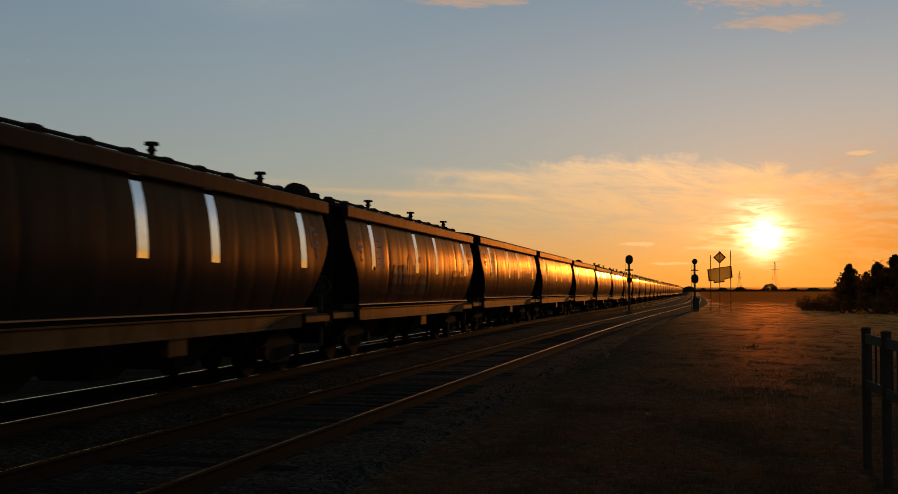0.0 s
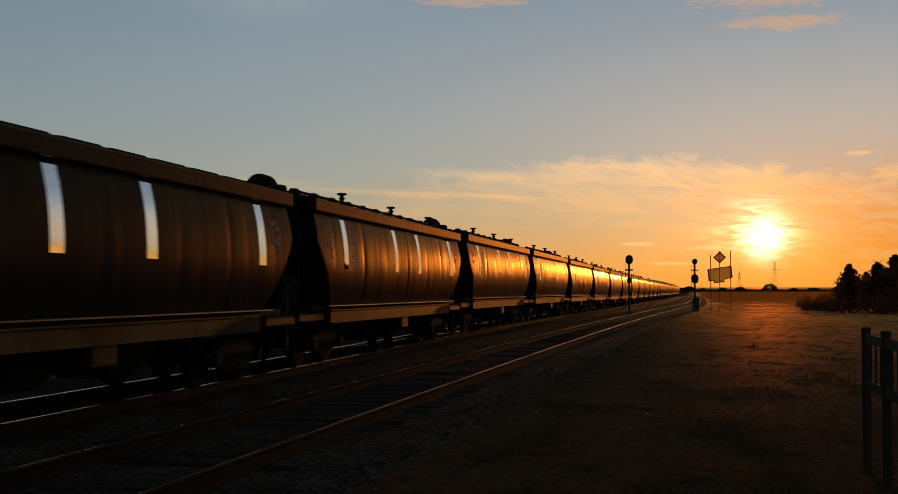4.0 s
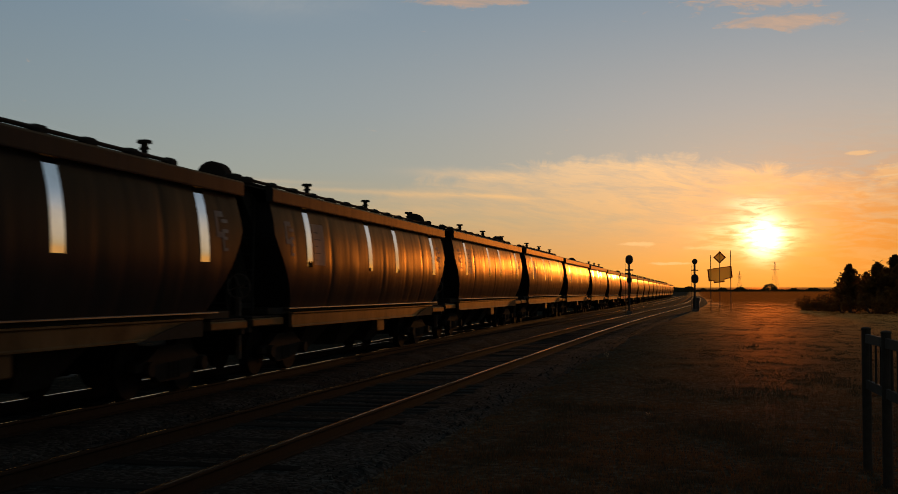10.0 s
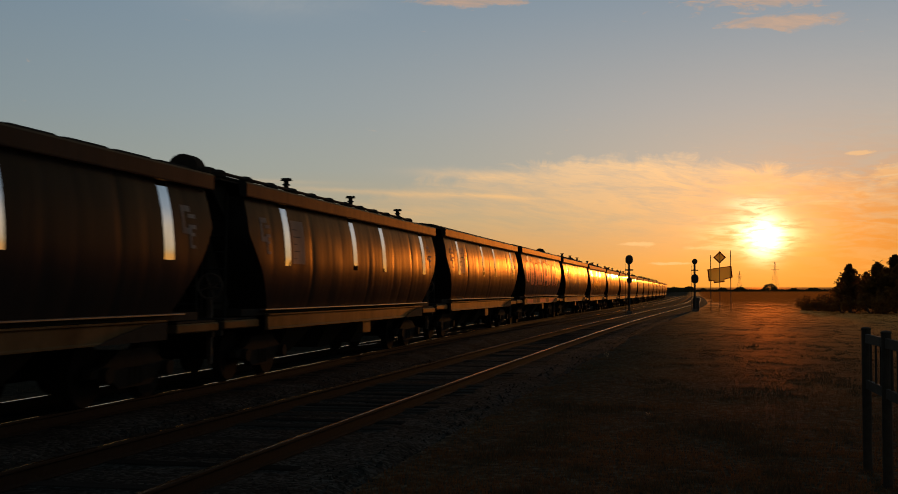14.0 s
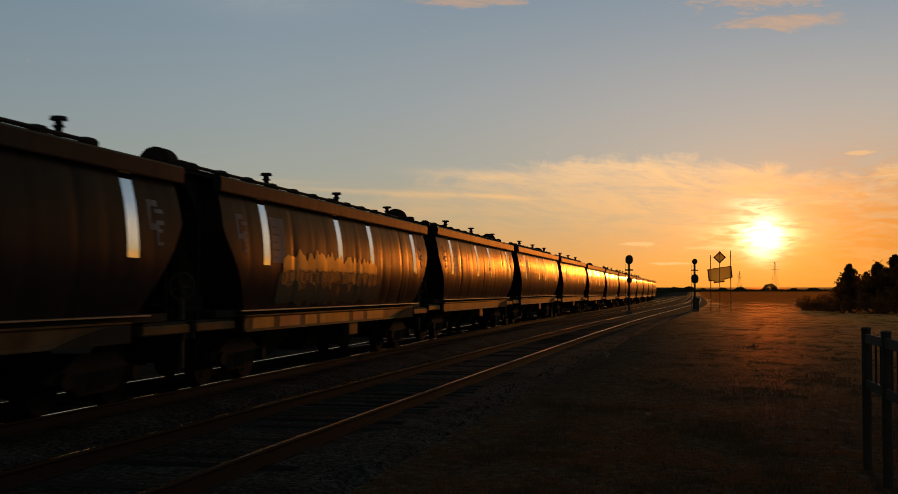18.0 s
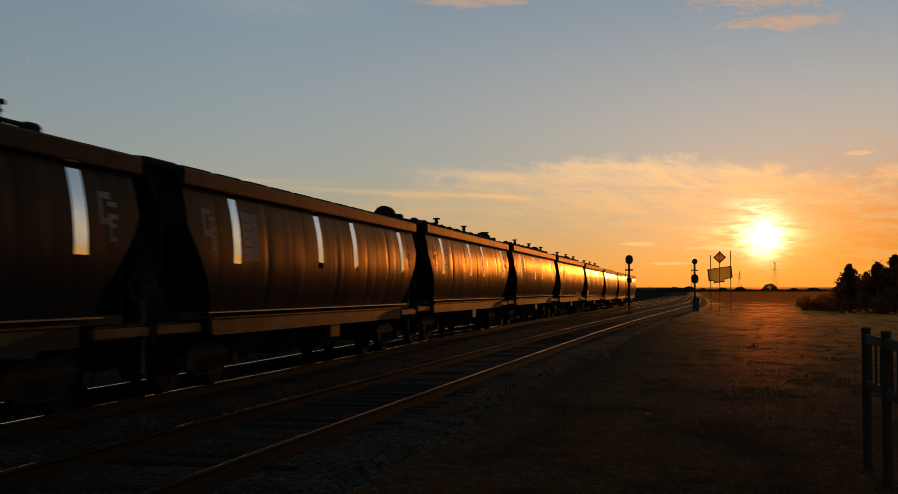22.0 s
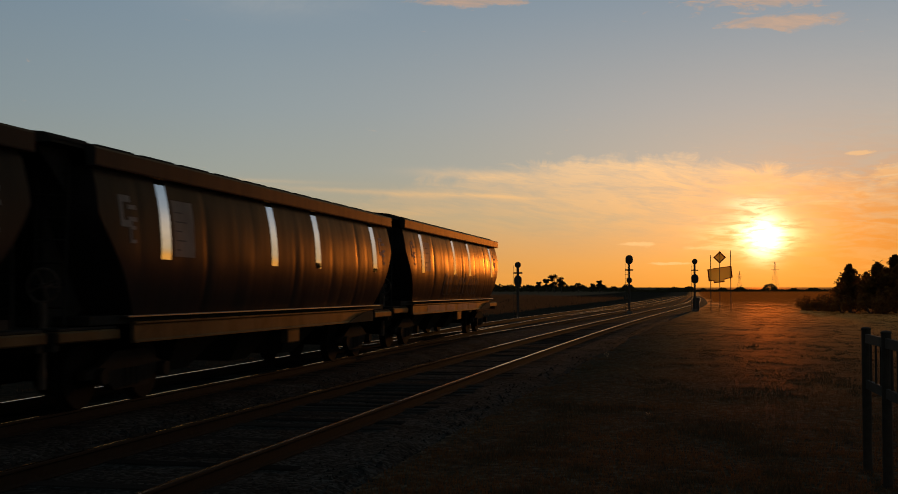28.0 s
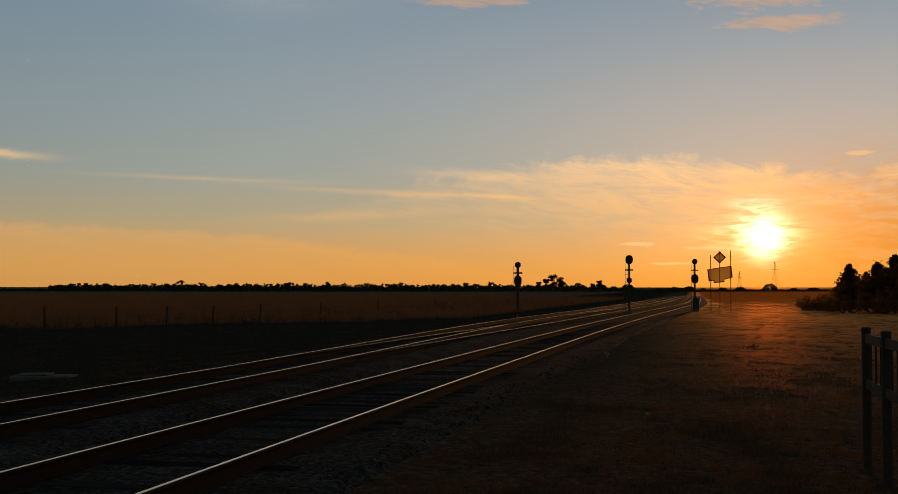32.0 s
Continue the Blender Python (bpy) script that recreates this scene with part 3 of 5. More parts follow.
def dent(y, z):
    """Slight waves in the side plates and the welded seams between them, in metres."""
    a = 0.012 * noise.noise(Vector((y * 0.55, z * 0.5, 4.2))) + 0.0055 * noise.noise(Vector((y * 1.5, z * 1.1, 9.2))) + 0.0008 * noise.noise(Vector((y * 5.0, z * 1.4, 2.2)))
    for at, deep in SEAMS:
        d = y - at - 0.035 * noise.noise(Vector((at * 7.0, z * 1.3, 6.1)))
        a -= deep * math.exp(-(d / 0.10) ** 2) * (0.55 + 0.9 * noise.noise(Vector((at * 3.0, z * 0.9, 1.7))))
    return a


DENTS = [[dent(LENGTH * i / COLS, row[0]) for i in range(COLS + 1)] for row in SIDE]


def side_x(y, z):
    """Half width of the dented side plate, straight between the corners of its grid."""
    z = min(max(z, SIDE[0][0]), SIDE[-1][0])
    j = next(k for k in range(len(SIDE) - 1) if z <= SIDE[k + 1][0])
    v = (z - SIDE[j][0]) / (SIDE[j + 1][0] - SIDE[j][0])
    c = min(max(y / LENGTH * COLS, 0), COLS - 1e-6)
    i, u = int(c), c - int(c)
    low = DENTS[j][i] * (1 - u) + DENTS[j][i + 1] * u
    top = DENTS[j + 1][i] * (1 - u) + DENTS[j + 1][i + 1] * u
    return half_width(z) + low * (1 - v) + top * v


def body_mesh():
    verts, faces = [], []

    def sheet(rows):
        base, w = len(verts), len(rows[0])
        for r in rows:
            verts.extend(r)
        for j in range(len(rows) - 1):
            for i in range(w - 1):
                a = base + j * w + i
                faces.append((a, a + 1, a + w + 1, a + w))

    def at(i, z, inset):
        y = min(max(LENGTH * i / COLS, inset + 0.002 * i), LENGTH - inset - 0.002 * (COLS - i))
        return side_x(y, z), y
    right = [[(*at(i, z, e), z) for i in range(COLS + 1)] for z, _, e in SIDE]
    sheet(right)
    sheet([[(-x, y, z) for x, y, z in reversed(r)] for r in right])
    for end in (0, -1):
        rows = [[(u * r[end][0], r[end][1], r[end][2]) for u in (-1, -0.5, 0, 0.5, 1)] for r in right]
        sheet(rows if end == 0 else [r[::-1] for r in rows])
    for r in (right[0], right[-1]):
        base = len(verts)
        verts.extend([r[0], r[-1], (-r[-1][0], r[-1][1], r[-1][2]), (-r[0][0], r[0][1], r[0][2])])
        faces.append((base, base + 1, base + 2, base + 3))
    return raw_mesh("body", verts, faces, "paint", True)


def skin(y_edges, lift=0.004, rows=17):
    """A thin patch on the near or far side: rows of (y, z_low, z_high)."""
    verts, faces = [], []
    dense = [y_edges[0]]
    for a, b in zip(y_edges, y_edges[1:]):
        k = max(1, math.ceil((b[0] - a[0]) / 0.10))
        dense += [tuple(p + (q - p) * i / k for p, q in zip(a, b)) for i in range(1, k + 1)]
    y_edges = dense
    for y, lo, hi in y_edges:
        for r in range(rows):
            z = lo + (hi - lo) * r / (rows - 1)
            verts.append((side_x(y, z) + lift, y, z))
    for c in range(len(y_edges) - 1):
        for r in range(rows - 1):
            a = c * rows + r
            faces.append((a, a + rows, a + rows + 1, a + 1))
    return verts, faces


def skin_mesh(name, y_edges, mat, lift=0.004, mirror=False):
    v, f = skin(y_edges, lift)
    if mirror:
        v = [(-x, y, z) for x, y, z in v]
        f = [t[::-1] for t in f]
    return raw_mesh(name, v, f, mat, True)


def bogie_meshes():
    side = bmesh.new()
    prism([(-1.22, 0.50), (-1.22, 0.40), (-0.75, 0.40), (-0.48, 0.22), (0.48, 0.22), (0.75, 0.40), (1.22, 0.40), (1.22, 0.50), (0.85, 0.56), (0.45, 0.74), (-0.45, 0.74), (-0.85, 0.56)], -0.06, 0.06, side)
    for v in side.verts:
        v.co = Vector((v.co.y, v.co.x, v.co.z))
    bmesh.ops.reverse_faces(side, faces=side.faces[:])
    for y in (-0.9, 0.9):
        rod((0.0, y, 0.43), (0.16, y, 0.43), 0.11, seg=12, bm=side)
    for y in (-0.16, 0.0, 0.16):
        rod((0.02, y, 0.26), (0.02, y, 0.50), 0.075, seg=10, bm=side)
    side = mesh_of("side_frame", side, "bogie")
    bol = mesh_of("bolster", box(-0.95, 0.95, -0.2, 0.2, 0.46, 0.72, 0.03), "bogie")
    ws = bmesh.new()
    rod((-1.0, 0, 0), (1.0, 0, 0), 0.075, seg=10, bm=ws)
    for s in (-1, 1):
        rod((s * 0.68, 0, 0), (s * 0.80, 0, 0), 0.425, seg=28, bm=ws)
        rod((s * 0.655, 0, 0), (s * 0.69, 0, 0), 0.455, seg=28, bm=ws)
        rod((s * 0.79, 0, 0), (s * 0.83, 0, 0), 0.16, seg=14, bm=ws)
        for k in range(3):
            a = k * 2 * math.pi / 3
            rod((s * 0.79, 0.27 * math.cos(a), 0.27 * math.sin(a)), (s * 0.806, 0.27 * math.cos(a), 0.27 * math.sin(a)), 0.05, seg=8, bm=ws)
    return side, bol, mesh_of("wheelset", ws, "wheel")


BOGIE = bogie_meshes()


def add_bogie(wagon, y):
    b = part("bogie", BOGIE[1], "bogie", wagon, "rusty cast-steel bogie", at=pose(0, y, 0))
    for s in (-1, 1):
        part("side_frame", BOGIE[0], "bogie", b, at=pose(s * 1.0, 0, 0, 0, 0, 0 if s > 0 else 180))
    for yy in (-0.9, 0.9):
        part("wheelset", BOGIE[2], "wheel", b, "worn steel wheels on an axle", at=pose(0, yy, 0.425))


def wagon_base(label):
    w = thing("grain_wagon", label, "rail wagon", group="wagons of the grain train")
    part("body", body_mesh(), "paint", w, "dark brown glossy bulging hopper body")
    for s in (-1, 1):
        c = bmesh.new()
        prism([(s * 1.33, 3.13), (s * 1.45, 3.13), (s * 1.455, 3.15), (s * 1.455, 3.345), (s * 1.43, 3.375), (s * 1.30, 3.40), (s * 1.30, 3.34)], 0, LENGTH, c)
        bmesh.ops.recalc_face_normals(c, faces=c.faces[:])
        part("top_rail", c, "cornice", w, "brown pressed-steel top rail")
        for y in (1.92, 6.20, 8.60, 12.74):
            part("side_strip", skin_mesh("side_strip", [(y - 0.155, 2.0, 3.125), (y, 2.0, 3.125), (y + 0.155, 2.0, 3.125)], "strip", 0.004, s < 0), "strip", w, "mirror-bright vertical metal strip")
        sill = bmesh.new()
        prism([(s * 1.30, 0.86), (s * 1.38, 0.86), (s * 1.38, 0.88), (s * 1.36, 0.90), (s * 1.36, 1.10), (s * 1.40, 1.12), (s * 1.40, 1.14), (s * 1.30, 1.14)], 1.25, LENGTH - 1.45, sill)
        bmesh.ops.recalc_face_normals(sill, faces=sill.faces[:])
        part("side_sill", sill, "sill", w, "ochre side sill streaked with grime")
        part("ledge", box(s * 1.36 - 0.05, s * 1.36 + 0.07, 0.95, LENGTH - 0.95, 1.205, 1.232, 0.006), "ledge", w, "worn steel ledge")
        part("hanging_box", box(s * 1.22 - 0.05, s * 1.22 + 0.1, 7.35, 8.0, 0.58, 0.87, 0.02), "sill", w, "small ochre steel box below the sill")
        # Dark sheet added on the sill in place of the arch-shaped shadow there.
        shade_outline = [(10.9, 0.862), (12.88, 0.862), (12.88, 1.11), (12.3, 1.09), (11.6, 0.99)]
        v = [(s * x, a, b) for x in (1.385, 1.40) for a, b in shade_outline]
        f = [tuple(range(5)), tuple(range(9, 4, -1))] + [((i + 1) % 5, i, i + 5, (i + 1) % 5 + 5) for i in range(5)]
        part("guard_plate", raw_mesh("guard_plate", v, f, "under"), "under", w, "dark plate standing in for a shadow over the bogie")
        for y in (0.75, 13.7):
            e = box(s * 1.22 - 0.09, s * 1.22 + 0.09, -0.55 if y < 5 else LENGTH - 0.95, 0.95 if y < 5 else LENGTH + 0.55, 0.92, 1.06, 0.02)
            part("step_beam", e, "sill", w, "short ochre end beam")
        # worn white emblem by each end, drawn as two plain hooks
        for y0 in (0.62, 13.22) if s > 0 else ():
            for dy, dz, k in ((0.0, 2.40, 1.0), (0.24, 2.19, 0.55)):
                ys, zs = (0, 0.09, 0.2, 0.31), (0, 0.09, 0.17, 0.25, 0.33, 0.42)
                v = [(side_x(y0 + dy + a * k, dz + b * k) + 0.004, y0 + dy + a * k, dz + b * k) for b in zs for a in ys]
                f = [(r * 4 + c, r * 4 + c + 1, r * 4 + c + 5, r * 4 + c + 4) for r in range(5) for c in range(3) if c == 0 or r in (0, 4)]
                if k == 1.0:
                    for r in (1, 3):
                        base = len(v)
                        v += [(side_x(y0 + a, dz + b) + 0.004, y0 + a, dz + b) for b in (zs[r] - 0.01, zs[r] + 0.05) for a in (0.22, 0.34, 0.46)]
                        f += [(base, base + 1, base + 4, base + 3), (base + 1, base + 2, base + 5, base + 4)]
                part("emblem", raw_mesh("emblem", v, f, "mark"), "mark", w, "worn white hook of an emblem")
        panel = part("data_panel", skin_mesh("data_panel", [(2.18, 2.05, 2.86), (2.4, 2.05, 2.86), (2.65, 2.05, 2.86), (2.88, 2.05, 2.86)], "panel", 0.004, s < 0), "panel", w, "pale data panel with dark bars")
        for k in range(5):
            z = 2.14 + k * 0.135
            part("panel_bar", skin_mesh("panel_bar", [(2.25, z, z + 0.018), (2.40 + 0.06 * (k * 3 % 5), z, z + 0.018)], "ink", 0.006, s < 0), "ink", panel)
    part("underframe", box(-0.35, 0.35, -0.35, LENGTH + 0.35, 0.80, 1.10, 0.02), "under", w, "grimy steel centre sill")
    part("floor_plate", box(-1.29, 1.29, 0.2, LENGTH - 0.2, 1.12, 1.235), "under", w)
    for y in (4.6, 7.2, 9.8):
        ch = bmesh.new()
        bmesh.ops.create_cone(ch, cap_ends=True, segments=4, radius1=0.55, radius2=1.45, depth=0.85, matrix=Matrix.Translation((0, y, 0.70)) @ Matrix.Rotation(math.pi / 4, 4, "Z"))
        part("discharge_chute", ch, "under", w, "dark steel discharge chute")
    part("air_tank", rod((-0.8, 3.2, 0.68), (-0.8, 4.3, 0.68), 0.2, seg=14), "under", w)
    for y, d in ((0.0, -1), (LENGTH, 1)):
        part("end_platform", box(-1.28, 1.28, min(y, y + d * 0.5) if d < 0 else y - 0.9, y + 0.9 if d < 0 else y + d * 0.5, 1.06, 1.10, 0.01), "under", w, "steel end platform")
        part("end_beam", box(-1.25, 1.25, y + d * 0.5 - 0.06, y + d * 0.5 + 0.06, 0.82, 1.06, 0.01), "under", w)
        part("coupler", box(-0.17, 0.17, min(y + d * 0.45, y + d * 0.66), max(y + d * 0.45, y + d * 0.66), 0.74, 1.02, 0.05), "bogie", w, "cast-steel coupler")
        post = bmesh.new()
        for x in (0.70, 1.12):
            rod((x, y + d * 0.12, 1.08), (x, y + d * 0.05, 3.2), 0.02, seg=6, bm=post)
        for k in range(7):
            rod((0.70, y + d * 0.11, 1.35 + k * 0.28), (1.12, y + d * 0.11, 1.35 + k * 0.28), 0.014, seg=6, bm=post)
        part("ladder", post, "under", w, "steel end ladder")
        for x in (-0.75, 0.0, 0.75):
            part("end_stanchion", prism([(y + d * 0.0, 2.6), (y + d * 0.0, 2.5), (y - d * 0.9, 1.3), (y - d * 0.55, 1.1), (y + d * 0.0, 1.1), (y + d * 0.04, 1.8)], x - 0.03, x + 0.03), "under", w,
                 at=Matrix(((0, 1, 0, 0), (1, 0, 0, 0), (0, 0, 1, 0), (0, 0, 0, 1))))
    wheel = bmesh.new()
    for k in range(20):
        a, b = k * math.pi / 10, (k + 1) * math.pi / 10
        rod((0.95 + 0.21 * math.cos(a), -0.32, 1.62 + 0.21 * math.sin(a)), (0.95 + 0.21 * math.cos(b), -0.32, 1.62 + 0.21 * math.sin(b)), 0.018, seg=6, bm=wheel)
    for k in range(4):
        a = k * math.pi / 2 + 0.4
        rod((0.95, -0.32, 1.62), (0.95 + 0.21 * math.cos(a), -0.32, 1.62 + 0.21 * math.sin(a)), 0.014, seg=6, bm=wheel)
    rod((0.95, -0.34, 1.62), (0.95, 0.02, 1.62), 0.03, seg=8, bm=wheel)
    part("brake_wheel", wheel, "iron", w, "spoked handbrake wheel")
    part("brake_post", box(0.91, 0.99, -0.36, -0.28, 0.35, 1.44, 0.012), "iron", w, "worn steel handbrake post")
    roof = bmesh.new()
    prism([(-1.31, 3.33), (1.31, 3.33), (1.31, 3.36), (0.9, 3.43), (0.5, 3.47), (-0.5, 3.47), (-0.9, 3.43), (-1.31, 3.36)], -0.78, LENGTH - 0.05, roof)
    part("roof", roof, "roof", w, "low curved steel roof")
    for x in (-1.05, 1.05):
        part("roof_bracket", prism([(-0.70, 3.33), (0.02, 3.33), (0.02, 2.75)], x - 0.02, x + 0.02), "under", w,
             at=Matrix(((0, 1, 0, 0), (1, 0, 0, 0), (0, 0, 1, 0), (0, 0, 0, 1))))
    add_bogie(w, 1.75)
    add_bogie(w, LENGTH - 1.75)
    return w


def plain_wagon():
    w = wagon_base("dark brown bulging grain hopper wagon with flat roof hatches")
    lid = bmesh.new()
    prism([(0.40, 3.44), (1.28, 3.35), (1.30, 3.40), (1.22, 3.455), (0.46, 3.53), (0.40, 3.52)], -0.47, 0.47, lid)
    bmesh.ops.bevel(lid, geom=lid.edges[:], offset=0.012, segments=1, affect="EDGES")
    lid = mesh_of("hatch_lid", lid, "roof")
    for k in range(12):
        for s in (0, 180):
            part("hatch_lid", lid, "roof", w, at=pose(0, -0.30 + k * 1.25, 0, 0, 0, s))
    return w


def vented_wagon():
    w = wagon_base("dark brown bulging grain hopper wagon with roof vents")
    part("roof_trough", prism([(-1.10, 3.38), (1.10, 3.38), (1.10, 3.46), (0.95, 3.50), (0.2, 3.56), (-0.2, 3.56), (-0.95, 3.50), (-1.10, 3.46)], -0.70, 12.2), "roof", w)
    pipe = bmesh.new()
    rod((1.25, -0.72, 3.457), (1.25, 12.2, 3.457), 0.029, seg=8, bm=pipe)
    rod((1.20, -0.72, 3.412), (1.20, 12.2, 3.412), 0.022, seg=8, bm=pipe)
    part("roof_pipe", pipe, "under", w, "dark pipe rail along the roof")
    clamp = mesh_of("clamp", box(1.12, 1.30, -0.15, 0.15, 3.36, 3.51, 0.045), "roof")
    for k in range(12):
        part("clamp", clamp, "roof", w, at=pose(0, -0.6 + k * 1.15, 0))
    vent = bmesh.new()
    rod((0, 0, 3.45), (0, 0, 3.80), 0.05, seg=12, bm=vent)
    rod((0, 0, 3.70), (0, 0, 3.725), 0.075, 0.075, seg=14, bm=vent)
    rod((0, 0, 3.79), (0, 0, 3.835), 0.115, 0.10, seg=14, bm=vent)
    vent = mesh_of("vent", vent, "under")
    for y in (3.12, 7.40, 11.70):
        part("vent", vent, "under", w, "dark mushroom roof vent", at=pose(1.0, y, -0.10))
    dome = bmesh.new()
    prism([(0.29 * math.cos(k * math.pi / 12), 3.66 + 0.29 * math.sin(k * math.pi / 12)) for k in range(24)], 0.60, 0.96, dome)
    bmesh.ops.recalc_face_normals(dome, faces=dome.faces[:])
    part("drum", dome, "roof", w, "dark drum lying at the end of the roof", at=pose(0.0, 0, 0))
    part("hatch_box", box(0.30, 0.56, 0.45, 0.78, 3.40, 3.70, 0.03), "roof", w)
    return w


VENTED = {0, 1, 5, 6, 7, 8, 9, 10, 11, 12, 13, 15, 18, 19, 20, 21, 22, 24, 25, 26, 27}
master = {True: vented_wagon(), False: plain_wagon()}
WAGONS, used = [], set()
for n in range(31):
    kind = n in VENTED
    if kind in used:
        w = copy_thing(master[kind], Matrix.Identity(4))
    else:
        w = master[kind]
        used.add(kind)
    WAGONS.append(w)


# sprayed lettering shapes, too worn to read, as plain bubble forms
def bubble(wagon, y0, y1, z0, z1, fill, edge, bow=0.35, skew=0.0, hole=True, rim=0.05, jag=0.03):
    """A rounded letter-like form: the more bow, the rounder its shoulders; skew leans its top edge."""
    def rows(a, b, lo, hi, lean):
        out, n = [], max(14, int((b - a) / 0.05))
        p = 6.0 - 4.5 * bow
        for i in range(n + 1):
            u = 0.5 - 0.494 * math.cos(math.pi * i / n)
            top = (1 - abs(2 * u - 1) ** p) ** (1 / p)
            low = (1 - abs(2 * u - 1) ** (p + 3)) ** (1 / (p + 3))
            y, mid, half = a + (b - a) * u, (lo + hi) / 2, (hi - lo) / 2
            rough = jag * (min(1, 6 * u * (1 - u)))
            up = mid + half * top + lean * half * (u - 0.5) + rough * noise.noise(Vector((y * 5.1, z1, 3)))
            down = mid - half * low + rough * 1.5 * noise.noise(Vector((y * 3.7, z0, 8)))
            out.append((y, min(down, up - 0.002), up))
        return out
    if edge:
        part("graffiti_outline", skin_mesh("graffiti_outline", rows(y0 - rim, y1 + rim, z0 - rim, z1 + rim, skew), edge, 0.006), edge, wagon, "sprayed outline of a worn graffiti form")
    body = part("graffiti_fill", skin_mesh("graffiti_fill", rows(y0, y1, z0, z1, skew), fill, 0.008), fill, wagon, "sprayed fill of a worn graffiti form")
    if hole:
        c, d = y0 + (y1 - y0) * 0.42, y0 + (y1 - y0) * 0.62
        part("graffiti_gap", skin_mesh("graffiti_gap", rows(c, d, z0 + (z1 - z0) * 0.1, z0 + (z1 - z0) * 0.55, 0), edge or "g_dark", 0.010), edge or "g_dark", wagon)
    return body


def row_of_bubbles(wagon, y0, widths, z0, z1, fill, edge, jitter=0.1, hole=True, rim=0.05):
    rnd = random.Random(len(wagon.name) + int(y0 * 10) + int(z1 * 100))
    y = y0
    for wd in widths:
        bubble(wagon, y, y + wd * 0.94, z0 + rnd.uniform(-jitter, jitter) * 0.5, z1 + rnd.uniform(-jitter, jitter), fill, edge, rnd.uniform(0.2, 0.5), rnd.uniform(-0.3, 0.3), hole and rnd.random() < 0.7, rim)
        y += wd


def sill_patches(wagon, spans, mats):
    for (a, b), m in zip(spans, mats):
        part("sill_patch", box(1.3605, 1.364, a, b, 0.905, 1.095), m, wagon, "sprayed patch on the sill")


for a, b, lo, hi, lean in ((4.06, 4.84, 1.42, 2.04, 0.1), (5.19, 5.74, 1.50, 2.08, 0.1), (6.08, 6.74, 1.66, 2.15, -0.2), (6.78, 7.69, 1.58, 2.17, -0.3)):
    bubble(WAGONS[7], a, b, lo, hi, "g_mid", None, 0.25, lean, False, 0.05, 0.05)
bubble(WAGONS[7], 5.95, 6.55, 1.36, 1.62, "g_dim", None, 0.5, 0.5, False, 0.03, 0.05)
bubble(WAGONS[7], 6.75, 7.35, 1.34, 1.56, "g_dim", None, 0.4, -0.4, False, 0.03, 0.05)
for a, b in ((7.75, 8.1), (8.2, 8.55), (8.7, 8.95)):
    bubble(WAGONS[7], a, b, 1.36, 1.58, "g_dim", None, 0.1, 0.4, False, 0.03, 0.05)
sill_patches(WAGONS[7], ((4.13, 4.9), (5.31, 6.5), (6.64, 8.36)), ("g_pale", "g_pale", "g_pale"))
row_of_bubbles(WAGONS[8], 4.0, (1.1, 1.2, 0.9, 1.1), 1.4, 1.95, "g_dark", None, 0.1, False)
for a, b, lo, hi in ((2.4, 3.3, 1.40, 2.15), (3.4, 4.6, 1.36, 2.20), (4.9, 5.6, 1.42, 2.12), (5.7, 6.3, 1.40, 2.18), (6.45, 7.82, 1.36, 2.21), (8.15, 9.08, 1.36, 2.18), (9.12, 9.74, 1.38, 2.18), (9.78, 10.5, 1.36, 2.17), (10.95, 11.65, 1.52, 1.98)):
    bubble(WAGONS[9], a, b, lo, hi, "g_mid", "g_pale", 0.16, -0.2 if a < 10.9 else 0.9, False, 0.045)
bubble(WAGONS[1], 10.8, 11.5, 1.70, 2.10, "paint", "g_dim", 0.6, 0.0, False, 0.03)
bubble(WAGONS[1], 11.85, 12.5, 1.66, 2.12, "paint", "g_dim", 0.5, 0.2, False, 0.03)
for a, b, lo, hi in ((3.68, 4.12, 1.43, 2.16), (4.20, 4.50, 1.45, 2.15), (4.54, 5.06, 1.45, 2.17), (5.12, 5.69, 1.45, 2.44), (5.56, 6.06, 1.44, 2.20)):
    bubble(WAGONS[1], a, b, lo, hi, "g_blue", "g_dim", 0.8, 0.0, False, 0.025, 0.04)
    bubble(WAGONS[1], a + (b - a) * 0.3, b - (b - a) * 0.25, lo + 0.05, hi - 0.22, "paint", None, 0.85, 0.0, False, 0.02, 0.03).matrix_basis = pose(0.003, 0, 0)
bubble(WAGONS[1], 6.50, 7.44, 1.36, 1.95, "g_dim", None, 0.8, -0.4, False, 0.03, 0.08)
bubble(WAGONS[1], 6.47, 6.70, 2.29, 2.45, "g_dim", None, 0.8, 0.0, False, 0.03, 0.03)


def low_edge(y):
    """Lowest height of the side plate at a distance from the wagon's sloped ends."""
    d = min(y, LENGTH - y)
    return max(1.29, 2.57 - (d - 0.08) / 1.17 * 1.32)


